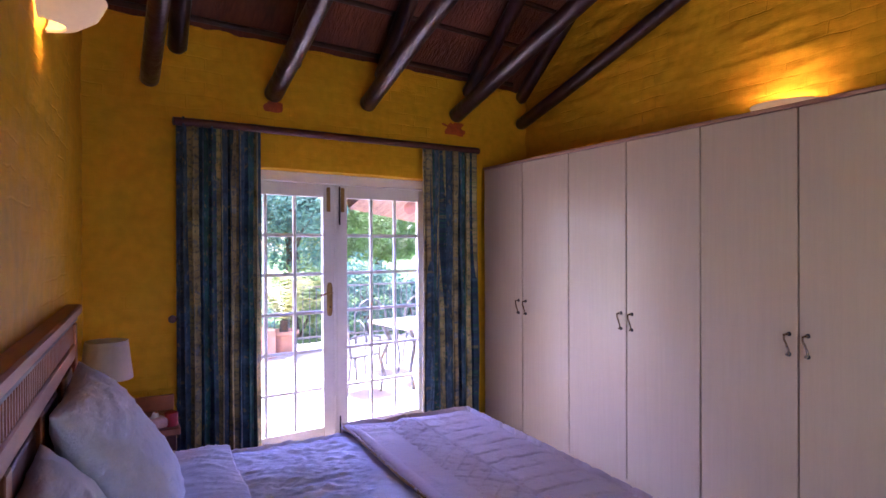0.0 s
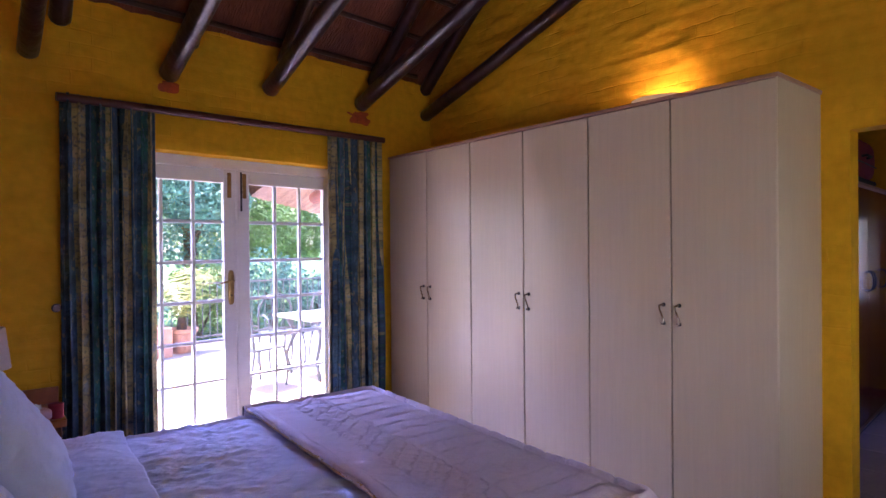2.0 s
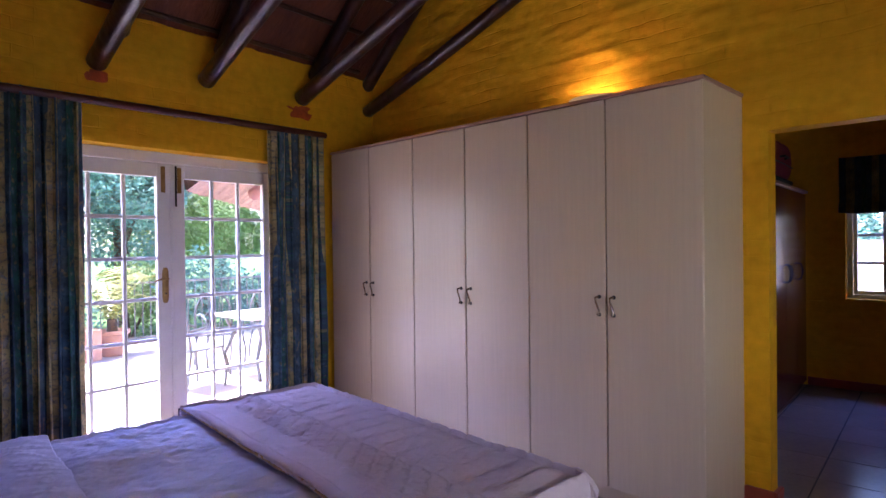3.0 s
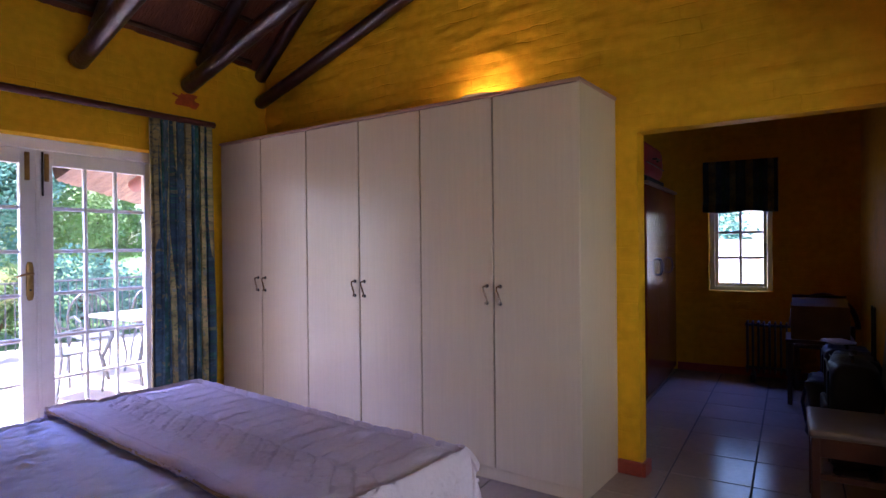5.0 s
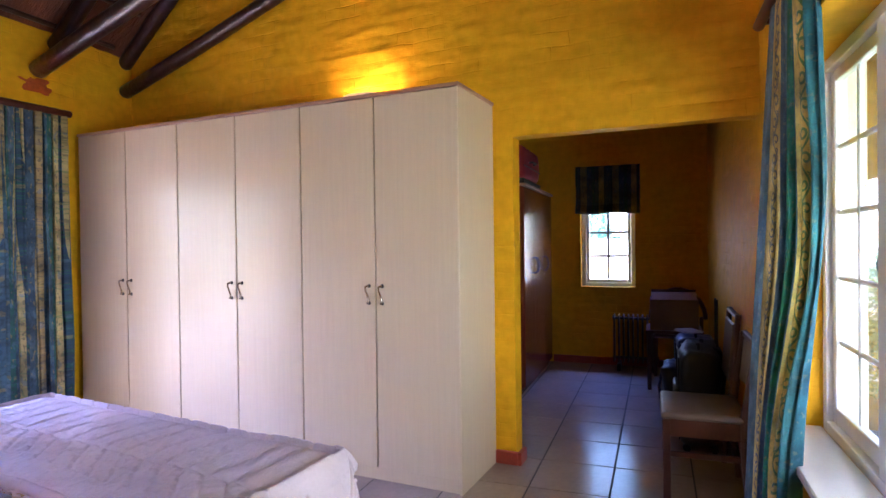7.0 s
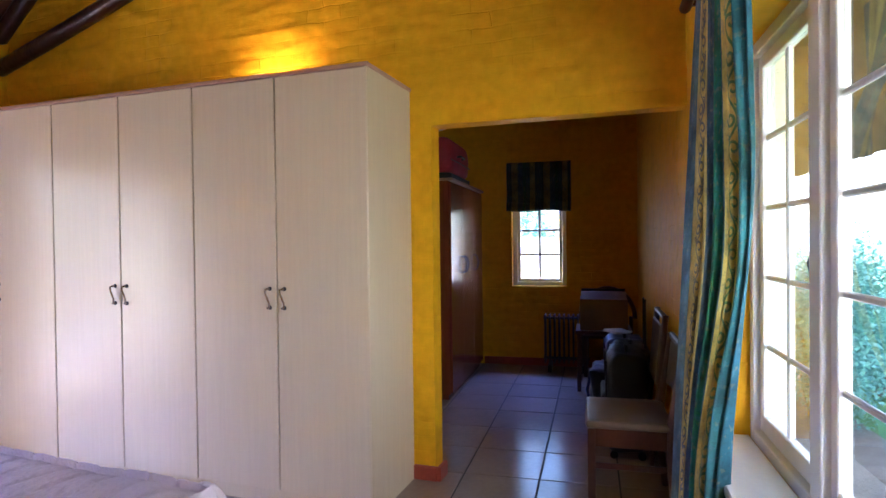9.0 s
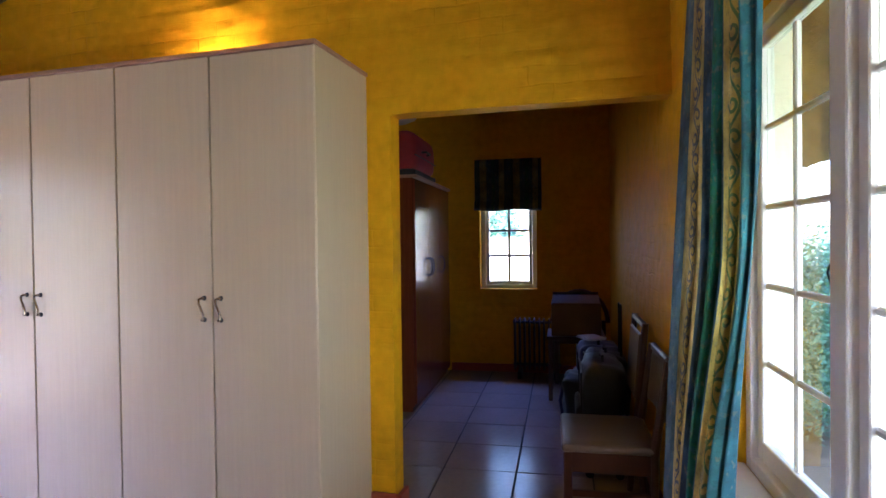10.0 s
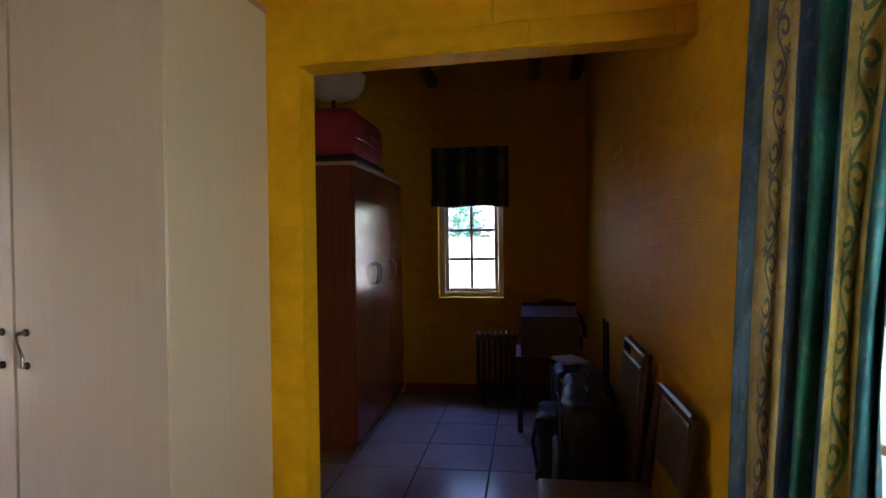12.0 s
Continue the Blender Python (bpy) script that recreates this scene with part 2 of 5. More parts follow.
def sheet(fn, nu, nv, thick=0.0):
    """A curved sheet of fn(i / nu, j / nv), given a thickness by a second skin."""
    bm = bmesh.new()
    g = [[bm.verts.new(fn(i / nu, j / nv)) for j in range(nv + 1)] for i in range(nu + 1)]
    for i in range(nu):
        for j in range(nv):
            bm.faces.new((g[i][j], g[i + 1][j], g[i + 1][j + 1], g[i][j + 1]))
    if thick:
        bm.normal_update()
        h = [[bm.verts.new(v.co - v.normal * thick) for v in row] for row in g]
        for i in range(nu):
            for j in range(nv):
                bm.faces.new((h[i][j], h[i][j + 1], h[i + 1][j + 1], h[i + 1][j]))
        for i in range(nu):
            bm.faces.new((g[i][0], h[i][0], h[i + 1][0], g[i + 1][0])), bm.faces.new((g[i][nv], g[i + 1][nv], h[i + 1][nv], h[i][nv]))
        for j in range(nv):
            bm.faces.new((g[0][j], g[0][j + 1], h[0][j + 1], h[0][j])), bm.faces.new((g[nu][j], h[nu][j], h[nu][j + 1], g[nu][j + 1]))
    return bm


def fbm(x, y, z=0.0, k=3):
    return noise.fractal((x, y, z), 1.0, 2.0, k)


def soft_box(lo, hi, r, seed=0.0, amp=0.006):
    bm = box(lo, hi, r, segs=3)
    bmesh.ops.subdivide_edges(bm, edges=[e for e in bm.edges if e.calc_length() > 0.1], cuts=6, use_grid_fill=True)
    for v in bm.verts:
        q = v.co
        v.co = q + Vector([amp * noise.noise((q.x * 7 + seed, q.y * 7, q.z * 7 + k * 9)) for k in range(3)])
    return bm


# ---- the place's frames ----
HOUSE = pose(3.483, -0.88, 0, 0, 0, 5.0)
HEADWALL = pose(-0.349, -1.0, 0, 0, 0, -3.2)
WARD = pose(2.93, 0.61, 0)
ROOM_V, BACK_U, RIDGE_V, PLATE, SLOPE = 4.82, 3.40, 2.1, 3.03, 0.80


def brickwork(u, z):
    """Relief of thickly painted bricks, in metres."""
    course = 0.086
    row = math.floor(z / course)
    fz = z / course - row
    fu = (u / 0.235 + 0.5 * (row % 2)) % 1.0
    wob = noise.noise((u * 2.3, z * 2.3, row * 0.7))
    edge = min(fz, 1 - fz) * course
    edge_u = min(fu, 1 - fu) * 0.235
    d = min(edge, edge_u)
    joint = max(0.0, 1 - d / 0.014)
    strength = max(0.0, 0.55 + 0.9 * noise.noise((u * 1.1, z * 1.1, 3.0)))
    lift = 0.0035 * noise.noise((row * 3.7, math.floor(u / 0.235 + 0.5 * (row % 2)) * 2.1, 7.0))
    return -0.0075 * joint * joint * strength + 1.7 * lift * strength + 0.005 * noise.noise((u * 1.5, z * 3.0, 0)) + 0.0042 * noise.noise((u * 9, z * 17, 1.5)) + 0.0022 * noise.noise((u * 24, z * 34, 2.5)) + 0.001 * wob


def rough_brickwork(u, z):
    """The same bricks laid more roughly: single courses and bricks stand proud, with ledges where paint has gathered."""
    row = math.floor(z / 0.086 + 0.25 * noise.noise((u * 1.7, z * 1.2, 4.4)))
    col = math.floor(u / 0.235 + 0.5 * (row % 2) + 0.3 * noise.noise((u * 2, z * 2, 8.1)))
    proud = 0.007 * noise.noise((row * 1.31 + 0.5, col * 0.77 + 0.3, 5.0))
    ledge = max(0.0, noise.noise((u * 3.2, z * 13, 6.0)) - 0.12) * 0.03
    return 1.25 * brickwork(u, z) + proud + ledge


def wall(name, us, zs, holes, thick, m, mat, top=None, label="", relief=brickwork, step=0.024):
    """A wall that stands on its local x axis, its room side at y = 0 and its body behind it; holes are (u0, u1, z0, z1)."""
    def cuts(lo, hi, extra):
        marks = sorted({lo, hi, *[e for e in extra if lo < e < hi]})
        out = []
        for a, b in zip(marks, marks[1:]):
            n = max(1, round((b - a) / step))
            out += [a + (b - a) * k / n for k in range(n)]
        return out + [hi]

    U = cuts(us[0], us[1], [h for x in holes for h in x[:2]])
    Z = cuts(zs[0], zs[1], [h for x in holes for h in x[2:]])
    verts, faces, index = [], [], {}

    def vert(i, j, back):
        key = (i, j, back)
        if key not in index:
            u, z = U[i], Z[j]
            if top is not None:
                z = zs[0] + (z - zs[0]) * (top(u) - zs[0]) / (zs[1] - zs[0]) if not holes or z > max(h[3] for h in holes) else z
            zz = z
            if top is not None and holes:
                zb = max(h[3] for h in holes)
                if Z[j] > zb:
                    zz = zb + (Z[j] - zb) * (top(u) - zb) / (zs[1] - zb)
            y = thick if back else -relief(u, zz)
            wob = 0.0 if back else 0.004 * noise.noise((u * 5, zz * 5, 9))
            index[key] = len(verts)
            verts.append((u + (wob if 0 < i < len(U) - 1 else 0), y, zz + (wob if 0 < j < len(Z) - 1 else 0)))
        return index[key]

    solid = {}
    for i in range(len(U) - 1):
        for j in range(len(Z) - 1):
            cu, cz = (U[i] + U[i + 1]) / 2, (Z[j] + Z[j + 1]) / 2
            solid[i, j] = not any(a < cu < b and c < cz < d for a, b, c, d in holes)
    for (i, j), ok in solid.items():
        if not ok:
            continue
        for back in (False, True):
            q = [vert(i, j, back), vert(i + 1, j, back), vert(i + 1, j + 1, back), vert(i, j + 1, back)]
            faces.append(q[::-1] if back else q)
        for (di, dj), (a, b) in {(-1, 0): ((i, j), (i, j + 1)), (1, 0): ((i + 1, j + 1), (i + 1, j)), (0, -1): ((i + 1, j), (i, j)), (0, 1): ((i, j + 1), (i + 1, j + 1))}.items():
            if not solid.get((i + di, j + dj), False):
                faces.append([vert(*a, False), vert(*b, False), vert(*b, True), vert(*a, True)])
    me = bpy.data.meshes.new(name)
    me.from_pydata(verts, [], faces)
    bm = bmesh.new()
    bm.from_mesh(me)
    bmesh.ops.recalc_face_normals(bm, faces=bm.faces)
    bm.to_mesh(me)
    bm.free()
    me.materials.append(mat)
    me.shade_smooth()
    me.set_sharp_from_angle(angle=radians(50))
    return structure(new(name, me), label, m)


def roof_z(v):
    return PLATE + SLOPE * (ROOM_V - v) if v > RIDGE_V else PLATE + SLOPE * (ROOM_V - RIDGE_V) - SLOPE * (RIDGE_V - v)


# door wall: local x runs along the house's u, body beyond v = ROOM_V
DOOR_U0, DOOR_U1, DOOR_Z = -2.40, -0.52, 2.15
wall("wall_north", (-4.2, 0.62), (0, 3.06), [(DOOR_U0, DOOR_U1, 0, DOOR_Z)], 0.28, HOUSE @ pose(0, ROOM_V, 0), YELLOW, label="thickly painted yellow brick wall with double glazed doors")
# window wall
WIN_U0, WIN_U1, WIN_Z0, WIN_Z1 = -2.92, -0.47, 0.555, 2.16
wall("wall_south", (-0.35, 4.2), (0, 3.06), [(-WIN_U1, -WIN_U0, WIN_Z0, WIN_Z1)], 0.25, HOUSE @ pose(0, 0, 0, 0, 0, 180), YELLOW, label="painted yellow brick wall with a large white window")
wall("wall_outer_skin", (-3.6, 4.2), (-0.2, 3.0), [(-WIN_U1, -WIN_U0, WIN_Z0, WIN_Z1)], 0.09, HOUSE @ pose(0, -0.252, 0, 0, 0, 180), WHITE_WALL, label="rough white-painted outside face of the wall", step=0.05)
# the wall that the wardrobe stands against, with the opening to the dressing room
OPEN_Y, OPEN_Z = 0.480, 2.055
wall("wall_east", (-4.35, 1.3), (0, 5.4), [(-OPEN_Y, 1.3, 0, OPEN_Z)], 0.12, pose(3.49, 0, 0, 0, 0, -90), YELLOW, label="painted yellow brick gable wall with an opening to the dressing room", relief=rough_brickwork, step=0.019)
# the wall behind the headboard
wall("wall_west", (-0.4, 5.2), (0, 5.4), [], 0.25, HEADWALL @ pose(0, 0, 0, 0, 0, 90), YELLOW, label="painted yellow brick wall behind the bed")
# dressing room
wall("wall_far_east", (-3.5, 0.6), (0, 3.2), [(-1.34, -0.74, 0.88, 2.12)], 0.25, HOUSE @ pose(BACK_U, 0, 0, 0, 0, -90), YELLOW, label="yellow wall of the dressing room with a small window")
wall("wall_dressing_south", (-3.9, -0.35), (0, 3.2), [], 0.25, HOUSE @ pose(0, 0.0, 0, 0, 0, 180), YELLOW, label="yellow wall of the dressing room")
wall("wall_dressing_north", (0.40, 4.0), (0, 3.2), [], 0.25, HOUSE @ pose(0, 2.55, 0), YELLOW, label="yellow wall of the dressing room")
ceil = box((0.4, -0.2, 3.1), (3.7, 2.8, 3.2))
structure(finish("ceiling_dressing_room", ceil, THATCH), "dark thatch ceiling", HOUSE)


def skirting(name, m, length):
    return structure(finish(name, box((0, -0.016, 0), (length, 0.01, 0.085), 0.006), TERRACOTTA), "painted red skirting", m)


def ceiling():
    """Reed thatch between close battens, on both slopes."""
    bm = bmesh.new()
    for side in (0, 1):
        v0, v1 = (ROOM_V + 0.5, RIDGE_V) if side == 0 else (-0.5, RIDGE_V)
        nu, nv = 70, 60
        rows = []
        for layer in (0, 0.3):
            g = []
            for i in range(nu + 1):
                row = []
                for j in range(nv + 1):
                    u = -4.6 + 5.2 * i / nu
                    v = v0 + (v1 - v0) * j / nv
                    z = roof_z(v) + layer + (0.02 * fbm(u * 6, v * 6) if not layer else 0)
                    row.append(bm.verts.new((u, v, z)))
                g.append(row)
            for i in range(nu):
                for j in range(nv):
                    bm.faces.new((g[i][j], g[i + 1][j], g[i + 1][j + 1], g[i][j + 1]))
            rows.append(g)
    return bm


def battens():
    bm = bmesh.new()
    for side in (0, 1):
        v = ROOM_V - 0.06 if side == 0 else -0.0
        while (v > RIDGE_V) if side == 0 else (v < RIDGE_V):
            z = roof_z(v) - 0.012
            tube([(-4.5, v, z), (-3, v, z - 0.004), (-1.5, v, z + 0.003), (0.2, v, z)], 0.021, 8, bm)
            v += -0.29 if side == 0 else 0.29
    return bm


structure(finish("ceiling", ceiling(), THATCH, smooth=True, angle=60), "dark reddish reed thatch ceiling with thin battens", HOUSE)
structure(finish("ceiling_battens", battens(), POLE, smooth=True, angle=60), "thin dark poles that hold the thatch", HOUSE)


def pole(points, radius, seed, sides=14, taper=0.9):
    pts, rad = [], []
    a, b = Vector(points[0]), Vector(points[1])
    n = 18
    for i in range(n + 1):
        f = i / n
        p = a.lerp(b, f)
        p += Vector((noise.noise((seed, f * 2.2, 0)), 0, noise.noise((seed, f * 2.2, 5)))) * 0.03
        r = radius * (1 - (1 - taper) * f) * (1 + 0.06 * noise.noise((seed * 3, f * 9, 2)))
        if i == 0:
            pts.append(p + (a - b).normalized() * 0.0), rad.append(r * 0.72)
            p = p + (b - a).normalized() * 0.025
        pts.append(p), rad.append(r)
    return tube(pts, rad, sides)


POLE_U = [-2.79, -2.02, -1.29, -0.42, 0.36]
def world_xy(u, v):
    p = HOUSE @ Vector((u, v, 0))
    return p.x, p.y


POLE_DZ = [-0.07, -0.04, -0.015, -0.01, 0.03]
for k, u in enumerate(POLE_U):
    dz = POLE_DZ[k]
    x, y = world_xy(u, ROOM_V - 0.02)
    x = min(x, 3.385)
    lower = finish("tie_pole", pole([(x, y, 2.70 + dz), (x, y - 4.0, 2.70 + dz + 0.29 * 4.0)], (0.056, 0.064, 0.064, 0.064, 0.056)[k], k + 1.3), POLE, smooth=True, angle=50)
    tagged(lower, "dark-stained round timber tie pole, bare and slightly crooked", "roof pole", "roof poles")
    x2, run = min(x + 0.15, 3.42), ROOM_V - RIDGE_V
    up = finish("rafter_pole", pole([(x2, y + 0.04, 2.93 + dz), (x2, y - run, 2.93 + dz + 0.80 * (run + 0.04))], 0.060, k + 7.9), POLE, smooth=True, angle=50)
    tagged(up, "dark-stained round timber rafter under the thatch", "rafter", "rafters")
    x3, y3 = world_xy(u + 0.15, 0.0)
    x3 = min(x3, 3.42)
    up2 = finish("rafter_pole", pole([(x3, y3, roof_z(0) - 0.09), (x3, y3 + RIDGE_V, roof_z(RIDGE_V) - 0.09)], 0.075, k + 17.9), POLE, smooth=True, angle=50)
    tagged(up2, "dark-stained round timber rafter under the thatch", "rafter", "rafters")


def paint_patch(u, z, w, h, seed):
    """A smear of red stain on the wall at a pole's end."""
    bm = bmesh.new()
    c = bm.verts.new((u, -0.012, z))
    ring = []
    for k in range(26):
        t = 2 * math.pi * k / 26
        r = 1 + 0.45 * noise.noise((math.cos(t) * 1.6, math.sin(t) * 1.6, seed))
        sx, sz = math.copysign(abs(math.cos(t)) ** 0.6, math.cos(t)), math.copysign(abs(math.sin(t)) ** 0.6, math.sin(t))
        ring.append(bm.verts.new((u + sx * w / 2 * r, -0.0035, z + sz * h / 2 * r)))
    for k in range(26):
        bm.faces.new((c, ring[k], ring[(k + 1) % 26]))
    structure(finish("stain", bm, STAIN, smooth=True), "smear of red-brown stain on the yellow wall", HOUSE @ pose(0, ROOM_V, 0))


for u, z, w, h in ((-2.0, 2.575, 0.13, 0.085), (-0.42, 2.595, 0.24, 0.10)):
    paint_patch(u, z, w, h, u * 7)

for k, (v, z) in enumerate(((1.375, 2.87), (0.45, 2.87), (0.09, 2.87))):
    p = finish("ceiling_pole", pole([(0.4, v, z), (BACK_U + 0.02, v, z)], 0.06, k + 31.0), POLE, smooth=True, angle=50)
    p.matrix_world = HOUSE
    tagged(p, "dark round timber pole under the dressing room ceiling", "roof pole", "dressing room poles")

# floor
base = box((-4.6, -0.4, -0.12), (BACK_U + 0.3, ROOM_V + 0.3, -0.006))
floor = structure(finish("floor", base, GROUT), "floor of large square beige ceramic tiles with dark joints", HOUSE)
TILE_SIZE, TILE_U0, TILE_V0 = 0.447, 0.270, 0.770


def floor_tiles():
    bm = box((0.0045, 0.0045, -0.010), (TILE_SIZE - 0.0045, TILE_SIZE - 0.0045, 0.0), 0.002)
    me = None
    for i in range(-11, 8):
        for j in range(-3, 11):
            u, v = TILE_U0 + i * TILE_SIZE, TILE_V0 + j * TILE_SIZE
            if not (-4.4 < u < BACK_U and -0.43 < v < ROOM_V):
                continue
            if u > 0.1 and v > 2.6:
                continue
            if me is None:
                t = finish("tile", bm, TILE)
                me = t.data
            else:
                t = new("tile", me)
            t.parent = floor
            t.location = (u, v, 0.0006 * math.sin(i * 5.1 + j * 3.3))


# ---- double glazed door ----
def glazed_leaf(parent, x0, x1, z0, z1, stile, top, bottom, cols, rows, y, depth=0.045, bar=0.026, name="leaf"):
    """Stiles, rails and glazing bars, with a pane in each light."""
    bm = bmesh.new()
    box((x0, y, z0), (x0 + stile, y + depth, z1), 0.004, bm)
    box((x1 - stile, y, z0), (x1, y + depth, z1), 0.004, bm)
    box((x0 + stile, y, z0), (x1 - stile, y + depth, z0 + bottom), 0.004, bm)
    box((x0 + stile, y, z1 - top), (x1 - stile, y + depth, z1), 0.004, bm)
    leaf = part(name, bm, WHITE_PAINT, parent)
    ix0, ix1, iz0, iz1 = x0 + stile, x1 - stile, z0 + bottom, z1 - top
    cw, rh = (ix1 - ix0) / cols, (iz1 - iz0) / rows
    for c in range(1, cols):
        b = bmesh.new()
        x = ix0 + c * cw
        box((x - bar / 2, y + 0.008, iz0), (x + bar / 2, y + depth - 0.008, iz1), 0.006, b)
        part("glazing_bar", b, WHITE_PAINT, leaf)
    for r in range(1, rows):
        b = bmesh.new()
        z = iz0 + r * rh
        box((ix0, y + 0.011, z - bar / 2), (ix1, y + depth - 0.011, z + bar / 2), 0.006, b)
        part("glazing_bar", b, WHITE_PAINT, leaf)
    for c in range(cols):
        for r in range(rows):
            g = part("pane", box((ix0 + c * cw + 0.004, y + depth * 0.45, iz0 + r * rh + 0.004), (ix0 + (c + 1) * cw - 0.004, y + depth * 0.45 + 0.004, iz0 + (r + 1) * rh - 0.004)), GLASS, leaf)
            g.visible_shadow = False
    return leaf


door = tagged(new("door_1"), "white-painted double door with small square panes, closed, brass fittings", kind="structure")
door.matrix_world = HOUSE @ pose(0, ROOM_V + 0.14, 0)
bm = bmesh.new()
box((DOOR_U0, 0, 0), (DOOR_U0 + 0.065, 0.09, DOOR_Z), 0.004, bm)
box((DOOR_U1 - 0.065, 0, 0), (DOOR_U1, 0.09, DOOR_Z), 0.004, bm)
box((DOOR_U0 + 0.065, 0, DOOR_Z - 0.075), (DOOR_U1 - 0.065, 0.09, DOOR_Z), 0.004, bm)
part("door_frame", bm, WHITE_PAINT, door)
DOOR_C = -1.46
left_leaf = glazed_leaf(door, DOOR_U0 + 0.067, DOOR_C - 0.002, 0.015, DOOR_Z - 0.078, 0.10, 0.10, 0.18, 3, 6, 0.02, name="leaf")
right_leaf = glazed_leaf(door, DOOR_C + 0.002, DOOR_U1 - 0.067, 0.015, DOOR_Z - 0.078, 0.10, 0.10, 0.18, 3, 6, 0.02, name="leaf")


def handle_set(parent, x, y, z):
    plate = part("handle_plate", tube([(x, y + 0.002, z - 0.13), (x, y + 0.002, z - 0.118), (x, y + 0.002, z - 0.09), (x, y + 0.002, z + 0.09), (x, y + 0.002, z + 0.118), (x, y + 0.002, z + 0.13)], [0.005, 0.008, 0.010, 0.010, 0.008, 0.005], 16, squash=2.5), BRASS, parent, "aged brass handle plate")
    part("lever", tube([(x, y - 0.006, z + 0.05), (x, y - 0.05, z + 0.05), (x - 0.03, y - 0.055, z + 0.052), (x - 0.085, y - 0.05, z + 0.04), (x - 0.10, y - 0.048, z + 0.032)], [0.008, 0.008, 0.008, 0.007, 0.006], 10), BRASS, plate, smooth=True)
    part("keyhole", tube([(x, y - 0.0095, z - 0.06), (x, y - 0.007, z - 0.06)], 0.007, 10), DARKMETAL, plate)


handle_set(left_leaf, DOOR_C - 0.05, 0.02, 1.18)
part("bolt_plate", box((DOOR_C - 0.075, 0.008, 1.86), (DOOR_C - 0.045, 0.02, 2.05), 0.003), BRASS, left_leaf, "brass bolt plate")
part("bolt_plate", box((DOOR_C + 0.045, 0.008, 1.86), (DOOR_C + 0.075, 0.02, 2.05), 0.003), BRASS, right_leaf, "brass bolt plate")
part("bolt", tube([(DOOR_C + 0.03, 0.005, 1.76), (DOOR_C + 0.03, 0.005, 2.06)], 0.007, 8), DARKMETAL, right_leaf, "dark slide bolt")
part("bolt", tube([(DOOR_C + 0.03, 0.005, 0.04), (DOOR_C + 0.03, 0.005, 0.26)], 0.007, 8), DARKMETAL, right_leaf, "dark slide bolt")
part("astragal", box((DOOR_C - 0.012, 0.008, 0.02), (DOOR_C + 0.012, 0.02, DOOR_Z - 0.08), 0.004), WHITE_PAINT, left_leaf)


# ---- curtains ----
def curtain_cloth(width, height, folds, depth, seed, gather=0.0, pinch=None):
    def fn(a, b):
        z = height * (1 - b)
        w = width
        ph = a * folds * 2 * math.pi
        amp = depth * (0.5 + 0.5 * b) * (0.75 + 0.45 * noise.noise((a * folds * 0.7, seed, 0)))
        x = a * w + 0.012 * noise.noise((a * 6, b * 2, seed)) + 0.3 * depth * math.sin(ph * 2 + seed)
        y = 0.3 * amp * math.sin(2 * ph + 1.3 + seed) + amp * math.sin(ph + 1.7 * noise.noise((a * 4, b * 0.8, seed + 4))) + 0.01 * noise.noise((a * 9, b * 5, seed))
        if pinch:
            y *= 0.35 + 1.3 * min(1, max(0, (a - 0.25) / 0.35)) + 0.5 * b * noise.noise((a * 5, 1.7, seed))
            x, y = pinch(a, b, x, y)
        return (x, y, z)
    return sheet(fn, folds * 18, 40, 0.003)


